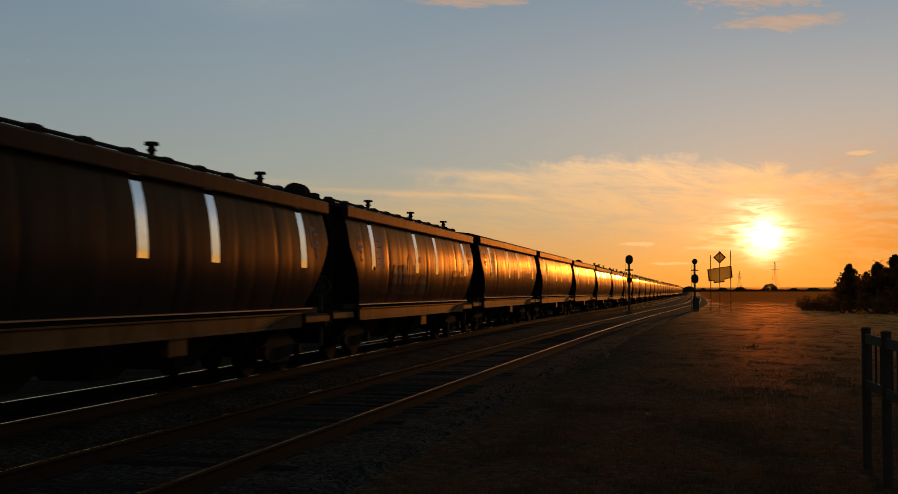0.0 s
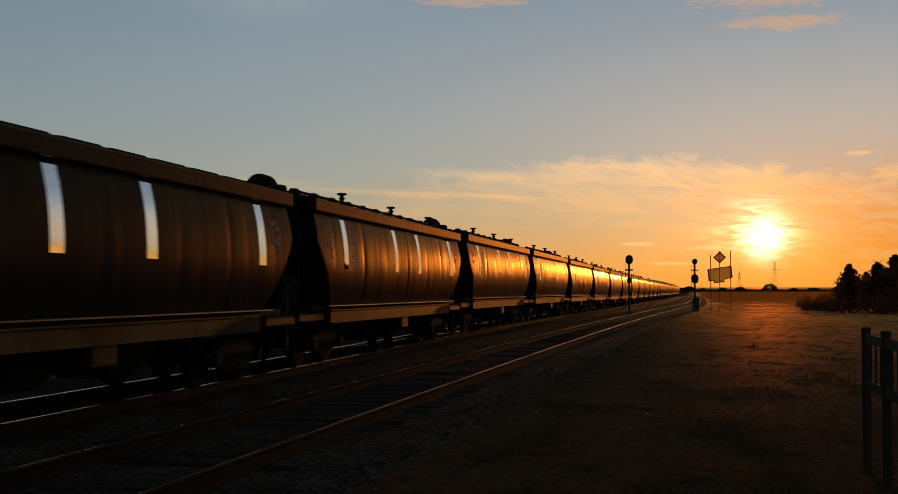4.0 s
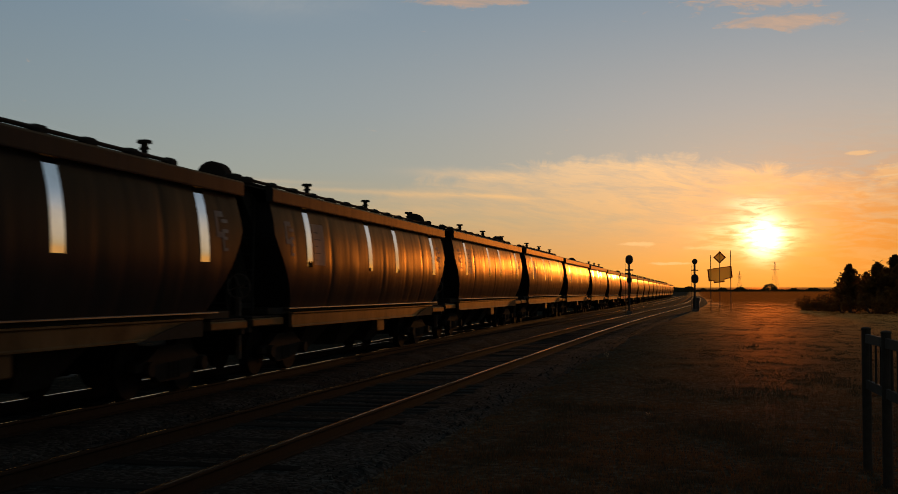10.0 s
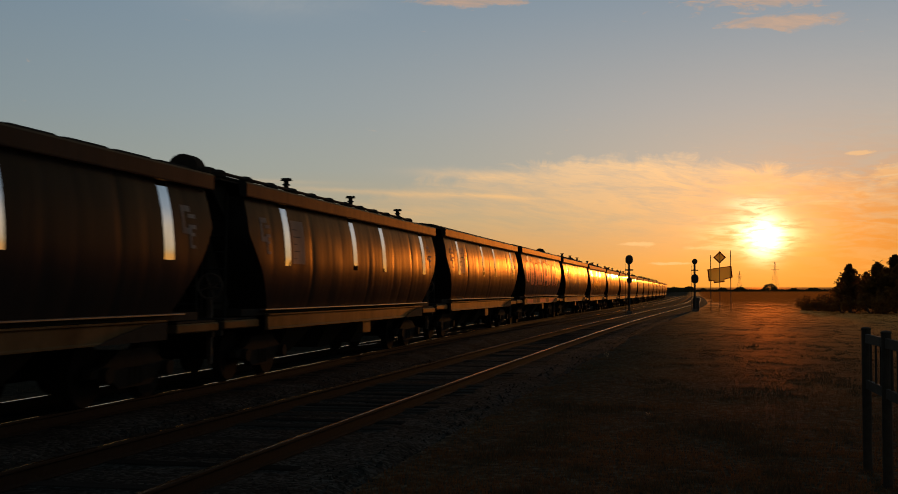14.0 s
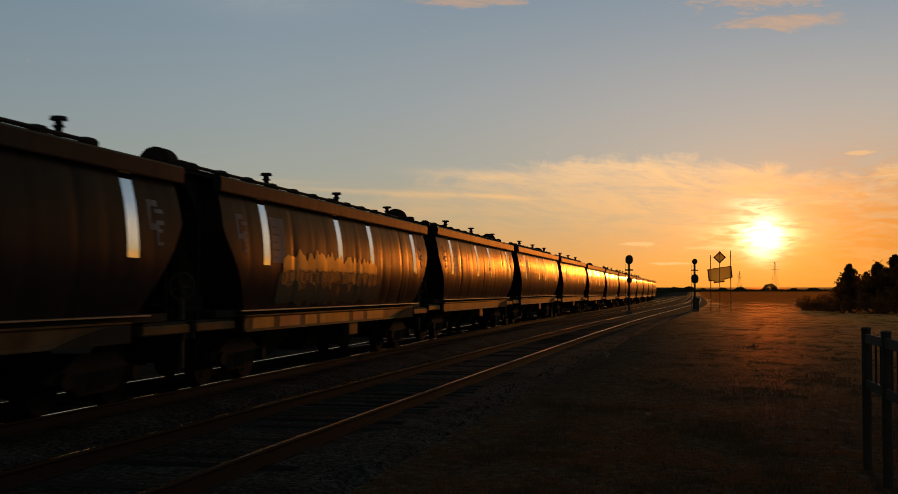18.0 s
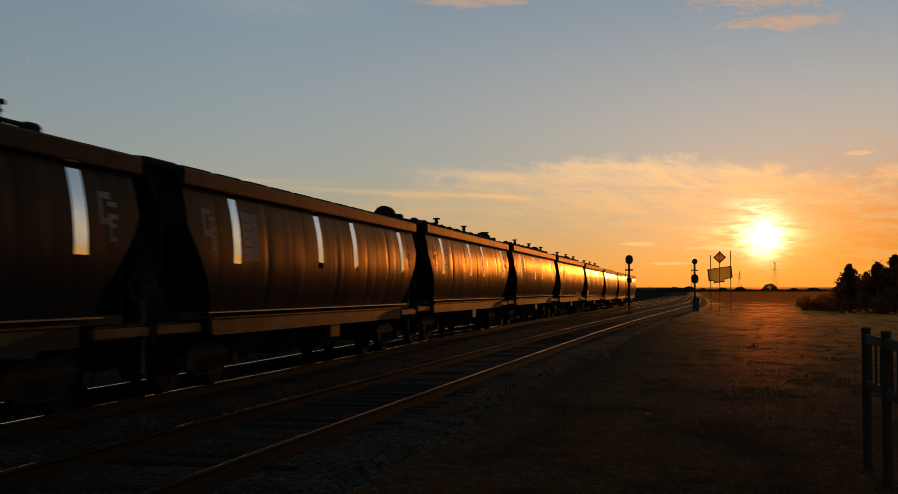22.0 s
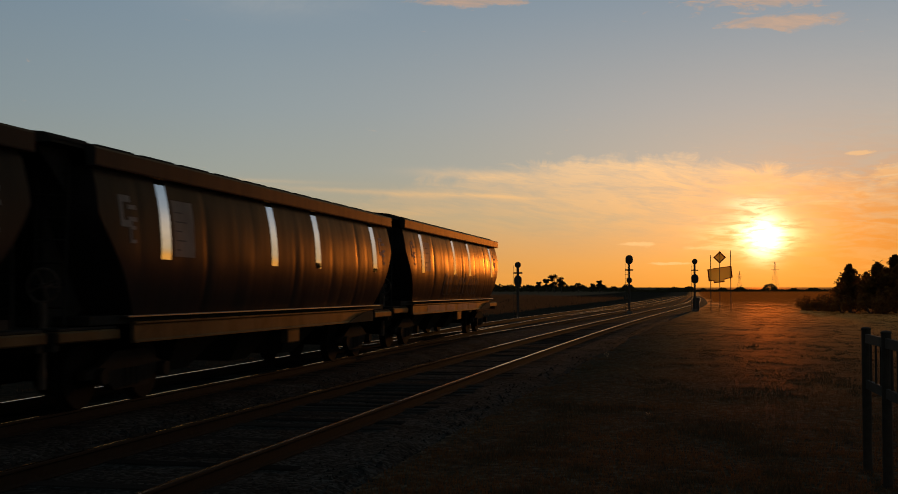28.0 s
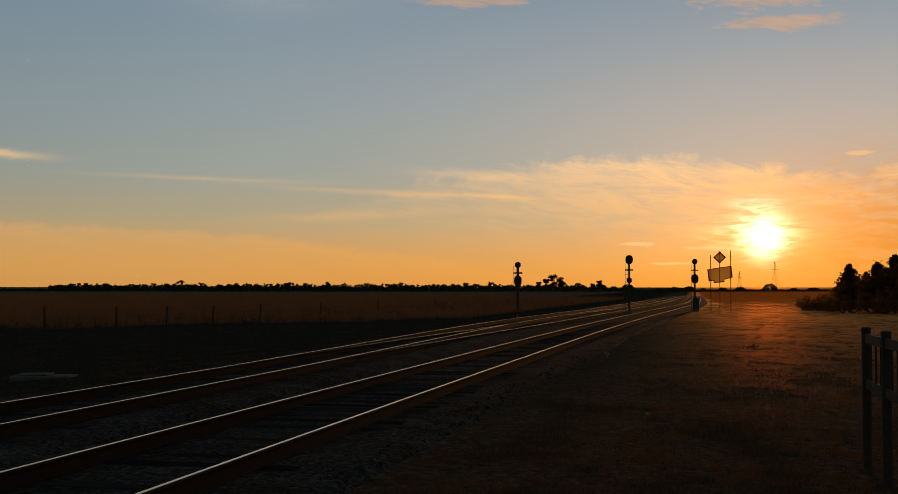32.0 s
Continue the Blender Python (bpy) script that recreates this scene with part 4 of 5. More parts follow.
part("graffiti_ground", skin_mesh("graffiti_ground", [(0.45 + k * 0.34, low_edge(0.45 + k * 0.34), 2.86 + 0.10 * math.sin(k * 1.1)) for k in range(40)], "g_blue", 0.0045), "g_blue", WAGONS[17], "smoky blue sprayed ground")
bubble(WAGONS[17], 0.9, 1.9, 1.85, 2.78, "g_pink", "g_dark", 0.5, 0.2, True, 0.05, 0.06)
bubble(WAGONS[17], 2.4, 3.5, 1.75, 2.74, "g_pink", "g_dark", 0.55, -0.2, True, 0.05, 0.06)
for a, b, lo, hi, bow, lean in ((3.88, 4.98, 1.70, 2.74, 0.55, -0.10), (5.10, 6.40, 1.76, 2.80, 0.70, -0.25), (6.84, 8.58, 1.70, 2.84, 0.62, -0.35), (8.69, 9.46, 1.80, 2.80, 0.60, 0.05), (10.04, 11.68, 1.76, 2.76, 0.66, -0.10)):
    bubble(WAGONS[17], a, b, lo, hi, "g_pink", "g_dark", bow, lean, False, 0.05, 0.07)
for a, b, lo, hi in ((4.36, 4.72, 1.60, 2.12), (5.62, 6.02, 1.90, 2.42), (7.20, 7.95, 1.60, 1.98), (7.52, 7.98, 2.20, 2.66), (10.60, 11.12, 1.72, 2.40)):
    bubble(WAGONS[17], a, b, lo, hi, "g_blue", None, 0.75, 0.2, False, 0.03, 0.05).matrix_basis = pose(0.005, 0, 0)
for a, b, lo, hi in ((11.79, 12.9, 2.22, 2.74), (12.2, 13.35, 2.02, 2.36), (12.75, 13.75, 2.34, 2.60), (11.9, 12.5, 1.80, 2.12)):
    bubble(WAGONS[17], a, b, lo, hi, "g_rust", None, 0.3, -0.2, False, 0.03, 0.16)
for a, b in ((4.99, 5.07), (6.46, 6.68), (9.54, 9.74), (11.72, 11.80)):
    bubble(WAGONS[17], a, b, 1.7, 2.86, "g_blue", None, 0.4, 0.0, False, 0.03, 0.03)
sill_patches(WAGONS[17], ((2.0, 3.9), (4.1, 5.0), (5.15, 6.2), (6.4, 8.4), (8.6, 9.6), (9.8, 12.2)), ("g_pink", "g_mid", "g_blue", "g_pink", "g_mid", "g_pink"))
for a, b, lo, hi in ((2.55, 3.1, 1.36, 2.06), (3.4, 4.1, 1.38, 2.03), (4.25, 4.95, 1.38, 1.98), (5.15, 5.75, 1.36, 1.84), (5.85, 6.55, 1.38, 1.98), (6.8, 8.16, 1.34, 2.07)):
    bubble(WAGONS[18], a, b, lo, hi, "g_mid", None, 0.85, 0.0, False, 0.05, 0.05)
    bubble(WAGONS[18], a + (b - a) * 0.24, b - (b - a) * 0.22, lo - 0.02, lo + (hi - lo) * 0.72, "paint", None, 0.85, 0.0, False, 0.05, 0.04).matrix_basis = pose(0.003, 0, 0)
sill_patches(WAGONS[18], ((2.6, 3.8), (4.2, 5.6), (6.0, 8.5)), ("g_pale", "g_pale", "g_pale"))
bubble(WAGONS[19], 2.5, 9.4, 1.30, 1.95, "g_teal", None, 0.1, 0.0, False, 0.05, 0.10)
bubble(WAGONS[19], 2.7, 9.0, 1.62, 2.24, "g_orange", None, 0.2, -0.05, False, 0.05, 0.26)
sill_patches(WAGONS[19], ((1.6, 2.6), (2.9, 4.0), (4.3, 5.0), (5.2, 7.2), (7.5, 8.3), (8.6, 10.0)), ("g_orange", "g_rust", "g_orange", "g_orange", "g_rust", "g_orange"))
for k, (a, b) in enumerate(((4.72, 5.22), (5.30, 5.78), (5.98, 6.72), (6.92, 7.62), (7.70, 8.22), (8.52, 9.10), (9.20, 9.66), (9.72, 10.2))):
    bubble(WAGONS[30], a, b, 1.42, 1.96 + 0.05 * (-1) ** k, "g_dim", "g_pale", 0.92, 0.0, False, 0.035, 0.03)
    bubble(WAGONS[30], a + 0.03, b - 0.03, 1.40, 1.80 + 0.05 * (-1) ** k, "paint", None, 0.92, 0.0, False, 0.03, 0.03).matrix_basis = pose(0.003, 0, 0)
sill_patches(WAGONS[30], ((3.0, 5.3), (5.6, 6.8), (7.2, 8.8), (9.0, 10.4)), ("g_pale", "g_pale", "g_pale", "g_pale"))

# ---- signals and signs ----
def signal(at, top, heads, label):
    """heads: (height, radius, tall) of each lamp unit."""
    g = thing("railway_signal", label, "railway signal", at=at, group="colour-light signals")
    part("mast", rod((0, 0, 0), (0, 0, top), 0.075, seg=12), "mast", g, "slim steel mast")
    part("foot", box(-0.22, 0.22, -0.22, 0.22, -0.15, 0.25, 0.03), "concrete", g, "concrete footing")
    for z, r, tall in heads:
        bm = bmesh.new()
        outl = [(r * math.cos(a * math.pi / 12), (tall / 2 - r if math.sin(a * math.pi / 12) >= 0 else r - tall / 2) + r * math.sin(a * math.pi / 12)) for a in range(24)]
        prism(outl, -0.16, -0.12, bm)
        bmesh.ops.recalc_face_normals(bm, faces=bm.faces[:])
        hd = part("backing_board", bm, "black", g, "black backing board", at=pose(0, 0, z))
        part("lamp_housing", rod((0, -0.12, 0), (0, 0.22, 0), r * 0.45, seg=16), "black", hd)
        part("hood", rod((0, -0.42, 0.02), (0, -0.16, 0.02), r * 0.38, seg=14), "black", hd)
    zb = (heads[0][0] + heads[1][0]) / 2
    part("platform", box(-0.30, 0.30, -0.3, 0.3, zb - 0.05, zb + 0.05), "black", g, "small service platform")
    lad = bmesh.new()
    for x in (-0.10, -0.30):
        rod((x, 0.05, 0.1), (x, 0.05, zb + 0.5), 0.014, seg=6, bm=lad)
    for k in range(int((zb - 0.2) / 0.3)):
        rod((-0.10, 0.05, 0.4 + k * 0.3), (-0.30, 0.05, 0.4 + k * 0.3), 0.010, seg=6, bm=lad)
    part("ladder", lad, "mast", g, "narrow steel ladder")
    return g


signal(pose(-11.6, 77.5, -0.5, 0, 0, 4), 4.05, ((3.84, 0.21, 0.42), (2.75, 0.26, 0.75)), "dark two-head railway signal beside the main track")
signal(pose(-4.75, 90.0, -0.25, 0, 0, 4), 4.5, ((4.25, 0.29, 0.72), (2.65, 0.22, 0.44)), "dark two-head railway signal with a tall upper head between tracks")
signal(pose(0.27, 105.0, -0.3, 0, 0, 2), 4.7, ((4.5, 0.25, 0.5), (2.95, 0.32, 0.85)), "dark two-head railway signal beside the near track")


def cabinet(at, sx, sy, sz, label):
    g = thing("relay_cabinet", label, "equipment cabinet", at=at)
    part("body", box(-sx / 2, sx / 2, -sy / 2, sy / 2, -0.1, sz, 0.02), "cabinet", g)
    part("roof_cap", box(-sx / 2 - 0.05, sx / 2 + 0.05, -sy / 2 - 0.05, sy / 2 + 0.05, sz, sz + 0.06, 0.015), "cabinet", g)
    part("door", box(-sx / 2 + 0.06, sx / 2 - 0.06, -sy / 2 - 0.03, -sy / 2 - 0.002, 0.1, sz - 0.08, 0.008), "cabinet", g)


cabinet(pose(0.35, 106.5, -0.3, 0, 0, 2), 0.55, 0.5, 1.2, "grey metal relay cabinet at the foot of a signal")


def plate_and_border(sign, shape, inner, at):
    """A thin sheet in a raised rim."""
    c = len(shape)
    v = [(x, 0, z) for x, z in shape]
    part("plate", raw_mesh("plate", v, [tuple(range(c))], "sign_face"), "sign_face", sign, "thin sheet tinted orange to carry glare", at=at)
    rim = [(x, dy, z) for dy in (-0.03, 0.03) for k in (1.0, inner) for x, z in [(p * k, q * k) for p, q in shape]]
    f = []
    for i in range(c):
        j = (i + 1) % c
        f += [(i, j, c + j, c + i), (2 * c + j, 2 * c + i, 3 * c + i, 3 * c + j), (j, i, 2 * c + i, 2 * c + j), (c + i, c + j, 3 * c + j, 3 * c + i)]
    part("border", raw_mesh("border", rim, f, "sign_edge"), "sign_edge", sign, "dark red rim", at=at)


def sign_group():
    a = thing("diamond_sign", "diamond-shaped sign plate with dark red border on a pole", "sign", at=pose(2.33, 100, -0.3))
    part("pole", rod((0, 0, -0.1), (0, 0, 5.2), 0.03, seg=8), "mast", a)
    diamond = [(0, -0.53), (0.53, 0), (0, 0.53), (-0.53, 0)]
    plate_and_border(a, diamond, 0.76, pose(0, -0.05, 4.72))
    b = thing("notice_board", "tilted stepped notice board between two tall poles", "sign", at=pose(2.35, 101, -0.3))
    for x, top in ((-0.75, 4.95), (0.92, 5.35)):
        part("pole", rod((x, 0.06, -0.1), (x, 0.06, top), 0.035, seg=8), "mast", b, "slim dark pole")
    shape = [(-1.02, -0.62), (-0.60, -0.62), (-0.60, -0.82), (0.30, -0.82), (0.30, -0.62), (1.02, -0.5), (1.02, 0.5), (-1.02, 0.42)]
    plate_and_border(b, shape, 0.89, pose(0.02, -0.04, 3.42, 0, -6, 0))


sign_group()


# ---- pipe fence by the path ----
def pipe_fence():
    f = thing("pipe_fence", "galvanised pipe fence with mesh infill beside the path", "fence")
    posts = [(1.73, 12.3), (1.75, 11.2), (1.77, 10.1), (1.80, 8.6)]
    for x, y in posts:
        p = part("post", rod((x, y, -0.45), (x, y, 1.17), 0.046, seg=16), "pipe", f, "galvanised pipe post")
        cap = bmesh.new()
        bmesh.ops.create_uvsphere(cap, u_segments=14, v_segments=8, radius=0.052, matrix=Matrix.LocRotScale((x, y, 1.175), None, (1, 1, 0.45)))
        part("cap", cap, "pipe", p, "rounded metal post cap", smooth=True)
    for (x0, y0), (x1, y1) in zip(posts, posts[1:]):
        for z in (1.08, 0.62):
            side, run = Vector((y1 - y0, x0 - x1, 0)).normalized() * 0.018, Vector((x1 - x0, y1 - y0, 0))
            v = [Vector((x0, y0, z)) + run * u + side * k + Vector((0, 0, h)) for u in (0, 1) for k, h in ((-1, -0.045), (1, -0.045), (1, 0.045), (-1, 0.045))]
            part("rail", raw_mesh("rail", v, [(0, 1, 2, 3), (7, 6, 5, 4), (0, 4, 5, 1), (1, 5, 6, 2), (2, 6, 7, 3), (3, 7, 4, 0)], "pipe"), "pipe", f, "flat fence board")
        for k in range(1, 4):
            u = k / 4
            part("bar", rod((x0 + (x1 - x0) * u, y0 + (y1 - y0) * u, 0.62), (x0 + (x1 - x0) * u, y0 + (y1 - y0) * u, 1.08), 0.012, seg=6), "pipe", f)


pipe_fence()


# ---- plants ----
def leaf_cloud(rnd, centre, radii, count, size, verts, faces, lift=0.0):
    for _ in range(count):
        u = Vector((rnd.gauss(0, 1), rnd.gauss(0, 1), rnd.gauss(0, 1))).normalized() * rnd.random() ** 0.4
        c = Vector(centre) + Vector((u.x * radii[0], u.y * radii[1], u.z * radii[2]))
        a = Vector((rnd.gauss(0, 1), rnd.gauss(0, 1), rnd.gauss(0, 1))).normalized() * size * rnd.uniform(0.6, 1.5)
        b = a.orthogonal().normalized() * size * rnd.uniform(0.25, 0.55)
        k = len(verts)
        verts += [c - a * 0.5, c + b, c + a * 0.6, c - b]
        faces.append((k, k + 1, k + 2, k + 3))


def gum_tree(seed, h, spread):
    rnd = random.Random(seed)
    t = bmesh.new()
    lean = rnd.uniform(-0.08, 0.08) * h
    rod((0, 0, -0.3), (lean, 0, h * 0.42), 0.030 * h, 0.020 * h, 8, t)
    verts, faces = [], []
    for k in range(rnd.randint(13, 17)):
        a = rnd.uniform(0, 6.28)
        u = rnd.random()
        r = spread * rnd.uniform(0.1, 0.9) * (1.0 - 0.55 * u * u)
        c = (lean + r * math.cos(a), r * math.sin(a), h * (0.42 + 0.50 * u))
        rod((lean * 0.8, 0, h * 0.36), c, 0.013 * h, 0.004 * h, 5, t)
        q = rnd.uniform(0.7, 1.25)
        leaf_cloud(rnd, c, (spread * 0.27 * q, spread * 0.27 * q, h * 0.095 * q), 190, 0.040 * h, verts, faces)
    return mesh_of("trunk", t, "bark"), raw_mesh("crown", verts, faces, "gum")


def conifer(seed, h, spread):
    rnd = random.Random(seed)
    t = rod((0, 0, -0.3), (0, 0, h * 0.96), 0.035 * h, 0.006 * h, 8)
    verts, faces = [], []
    for k in range(30):
        u = k / 29
        z = h * (0.06 + 0.92 * u)
        r = spread * (1 - u) ** 0.8 + 0.04
        for j in range(7):
            a = rnd.uniform(0, 6.28)
            d = r * rnd.uniform(0.45, 1.25)
            e = (d * math.cos(a), d * math.sin(a), z + 0.42 * d)
            rod((0, 0, z - 0.1), e, 0.02, 0.006, 4, t)
            for q in range(4):
                f = 0.3 + 0.23 * q
                leaf_cloud(rnd, (e[0] * f, e[1] * f, z - 0.1 + (e[2] - z + 0.1) * f), (0.17, 0.17, 0.14), 9, 0.17, verts, faces)
    return mesh_of("trunk", t, "bark"), raw_mesh("crown", verts, faces, "pine")


def plant_tree(kind, meshes, x, y, z, scale, turn, label, group):
    g = thing(kind, label, "tree", at=Matrix.Translation((x, y, z)) @ Matrix.Rotation(turn, 4, "Z") @ Matrix.Scale(scale, 4), group=group)
    part("trunk", meshes[0], "bark", g)
    part("crown", meshes[1], "gum", g, "uneven leafy crown")
    return g


def ray_xy(px, depth):
    """Place on the ground seen at a column of the picture, at that depth from the eye."""
    a = radians(11.961)
    r = (px - 784) / 2000 * depth
    return r * math.cos(a) - depth * math.sin(a), r * math.sin(a) + depth * math.cos(a)


GUMS = [gum_tree(k, 7.0, 3.0 + 0.35 * (k % 3)) for k in range(6)]
rnd = random.Random(5)
# the belt of trees along the horizon
for px in range(4, 890, 6):
    if rnd.random() < 0.14:
        continue
    dep = rnd.uniform(620, 760)
    x, y = ray_xy(px + rnd.uniform(-6, 6), dep)
    plant_tree("gum_tree", GUMS[rnd.randrange(6)], x, y, ground_z(x, y) - 0.3, (rnd.uniform(0.50, 0.82) * (1.3 if rnd.random() < 0.08 else 1) if px > 112 else rnd.uniform(0.22, 0.40)), rnd.uniform(0, 6.28), "dark gum tree in a distant shelter belt", "shelter belt trees")
for px, sc in ((925, 0.6), (940, 0.8), (955, 1.05), (968, 1.35), (980, 1.15), (1000, 0.55), (1010, 0.75), (1035, 0.7), (1046, 0.9), (1052, 0.6)):
    x, y = ray_xy(px, 560 + rnd.uniform(-25, 25))
    plant_tree("gum_tree", GUMS[rnd.randrange(6)], x, y, ground_z(x, y) - 0.2, sc, rnd.uniform(0, 6.28), "dark spreading gum tree on the plain", "plain trees")


# single bushes on the open part of the horizon: column, half width, height
MOUNDS = ((1072, 6, 2.0), (1096, 11, 3.2), (1150, 5, 1.2), (1178, 7, 1.8), (1203, 9, 2.2), (1228, 4, 1.0), (1262, 6, 1.4), (1292, 8, 1.8), (1344, 11, 3.8), (1386, 5, 1.0), (1420, 9, 1.2))


def far_hedge():
    """Low scrub that closes the foot of the shelter belt."""
    r = random.Random(21)
    v, f = [], []
    for _ in range(36000):
        px = r.uniform(-60, 1460)
        x, y = ray_xy(px, r.uniform(690, 790))
        top = 3.7 + 1.6 * noise.noise(Vector((px * 0.05, 0, 0))) + 1.2 * noise.noise(Vector((px * 0.21, 4, 0))) if 85 < px < 1060 else 1.1 + sum(up * math.exp(-((px - at) / wide) ** 4) for at, wide, up in MOUNDS)
        leaf_cloud(r, (x, y, ground_z(x, y) + r.uniform(0, max(0.6, top))), (0.5, 0.5, 0.4), 1, 0.9, v, f)
    tagged(new("far_scrub", raw_mesh("far_scrub", v, f, "gum")), "dark low scrub along the foot of distant trees", "scrub", kind="stuff")


far_hedge()
CONIFERS = [conifer(31, 4.4, 2.0), conifer(32, 4.4, 1.75)]
for px, dep, sc in ((1466, 106, 0.60), (1483, 100, 0.95), (1498, 108, 0.72), (1512, 104, 0.80), (1532, 98, 0.98), (1547, 106, 0.86), (1563, 96, 1.10), (1584, 94, 1.10), (1604, 90, 1.10)):
    x, y = ray_xy(px, dep)
    plant_tree("conifer_tree", CONIFERS[px % 2], x, y, ground_z(x, y), sc, rnd.uniform(0, 6.28), "dark bushy young conifer tree at the field edge", "conifer row")


def shrub(seed):
    r = random.Random(seed)
    t = bmesh.new()
    v, f = [], []
    for k in range(12):
        a = r.uniform(0, 6.28)
        c = (0.55 * math.cos(a), 0.55 * math.sin(a), r.uniform(0.15, 1.05))
        rod((0, 0, -0.1), c, 0.03, 0.008, 5, t)
        leaf_cloud(r, c, (0.4, 0.4, 0.3), 60, 0.13, v, f)
    return mesh_of("stem", t, "bark"), raw_mesh("crown", v, f, "pine")


SHRUBS = [shrub(3), shrub(4)]
for px, dep, sc in ((1402, 112, 0.9), (1415, 108, 1.1), (1428, 106, 0.9), (1441, 108, 1.2), (1455, 104, 1.3), (1470, 98, 1.1), (1490, 96, 1.2), (1520, 94, 1.3), (1545, 92, 1.2)):
    x, y = ray_xy(px, dep)
    g = thing("shrub", "low dark shrub beside the conifers", "shrub", at=pose(x, y, ground_z(x, y)) @ Matrix.Scale(sc, 4), group="field edge shrubs")
    part("stem", SHRUBS[px % 2][0], "bark", g)
    part("crown", SHRUBS[px % 2][1], "pine", g)


def r_patch(x, y):
    return noise.noise(Vector((x * 0.9, y * 0.35, 0))) + 0.6 * noise.noise(Vector((x * 3, y * 2, 4))) > 0.25


def grass(name, label, mat, count, place, height, seed):
    r = random.Random(seed)
    v, f = [], []
    for _ in range(count):
        x, y = place(r)
        z = ground_z(x, y) - 0.02
        grow = max(1.0, math.hypot(x, y) / 45)
        for k in range(5):
            a = r.uniform(0, 6.28)
            h = height * r.uniform(0.5, 1.3) * max(1.0, grow * 0.3)
            lean = h * r.uniform(0.05, 0.5)
            wd = 0.008 * grow
            ox, oy = x + r.uniform(-0.12, 0.12) * grow, y + r.uniform(-0.12, 0.12) * grow
            b = (ox + lean * math.cos(a), oy + lean * math.sin(a), z + h)
            i = len(v)
            v += [(ox - wd, oy, z), (ox + wd, oy, z), b]
            f.append((i, i + 1, i + 2))
    tagged(new(name, raw_mesh(name, v, f, mat)), label, "grass", kind="stuff")


def by_picture(lo, hi, near, far, keep):
    def place(r):
        while True:
            dep = near * (far / near) ** r.random()
            x, y = ray_xy(r.uniform(lo, hi), dep)
            if keep(x, y):
                return x, y
    return place


def clear_of_tracks(x, y):
    return min(abs(x - main_x(y)), abs(x - near_x(y)), abs(x - branch_x(y)) if y > 30 else 9) > 2.3


def behind_fence(x, y):
    """Beyond the paddock fence, with a ragged edge."""
    return math.hypot(x, y) > 60 + max(0, x + 32) * 2.2 + 9 * noise.noise(Vector((x * 0.25, y * 0.1, 5))) - 1.5


grass("dry_grass", "tall dry grass over the paddock and verge", "dry", 14000, by_picture(-40, 1230, 50, 300, lambda x, y: x < -17 and behind_fence(x, y)), 0.45, 11)
verge = random.Random(77)
grass("verge_grass", "backlit dry grass along the open ground by the railway, tinted with haze orange", "verge", 26000,
      by_picture(1010, 1640, 62, 900, lambda x, y: x > near_x(y) + 3.0 + 2.5 * noise.noise(Vector((y * 0.08, x * 0.1, 0))) and verge.random() < min(1, (y - 58) / 150) ** 1.2), 0.10, 12)
grass("short_grass", "short dark grass and stubble on bare dirt", "stubble", 40000, by_picture(560, 1640, 5.5, 150, lambda x, y: x > near_x(y) + 2.05 + 0.5 * noise.noise(Vector((y * 0.7, x, 3)))), 0.045, 15)
grass("weeds", "low dark weeds on bare dirt", "weeds", 6000, by_picture(0, 1620, 7, 70, lambda x, y: clear_of_tracks(x, y) and r_patch(x, y)), 0.07, 13)


def stones():
    r = random.Random(8)
    v, f = [], []
    for _ in range(9000):
        y = 6 * (60 / 6) ** r.random()
        line = near_x if r.random() < 0.65 else main_x
        x = line(y) + r.uniform(-2.2, 2.2)
        off = abs(x - line(y))
        z = -0.19 if off < 1.75 else -0.19 - (off - 1.75) * 0.38
        s = r.uniform(0.014, 0.034)
        i = len(v)
        a = r.uniform(0, 6.28)
        for k in range(4):
            v.append((x + s * math.cos(a + k * 1.57) * r.uniform(0.7, 1.2), y + s * math.sin(a + k * 1.57) * r.uniform(0.7, 1.2), z))
        v.append((x + r.uniform(-0.3, 0.3) * s, y, z + s * r.uniform(0.8, 1.4)))
        f += [(i, i + 1, i + 4), (i + 1, i + 2, i + 4), (i + 2, i + 3, i + 4), (i + 3, i, i + 4)]
    tagged(new("ballast_stones", raw_mesh("ballast_stones", v, f, "ballast")), "loose dark ballast stones along the tracks", "stones", kind="stuff")


stones()


# ---- dry weeds standing on the bare ground ----
def dry_weed(x, y, z, h, seed, label):
    r = random.Random(seed)
    w = thing("dry_weed", label, "weed", at=pose(x, y, z), group="dry weeds")
    for k in range(r.randint(4, 6)):
        a, lean = r.uniform(0, 6.28), r.uniform(0.3, 1.1)
        tip = (h * lean * math.cos(a), h * lean * math.sin(a), h * r.uniform(0.7, 1.1))
        part("stalk", rod((0, 0, -0.02), tip, 0.004, 0.002, 5), "straw", w)
        v, f = [], []
        leaf_cloud(r, tip, (0.012, 0.012, 0.01), 4, 0.018, v, f)
        part("seed_head", raw_mesh("seed_head", v, f, "straw"), "straw", w)


for n, (px, dep, h, z) in enumerate(((378, 15.0, 0.06, -0.17), (1061, 32, 0.10, None), (1350, 36, 0.08, None), (1128, 17, 0.04, None), (1402, 52, 0.10, None))):
    x, y = ray_xy(px, dep)
    dry_weed(x, y, ground_z(x, y) if z is None else z, h, 40 + n, "small dry straw-coloured weed on dark ground")


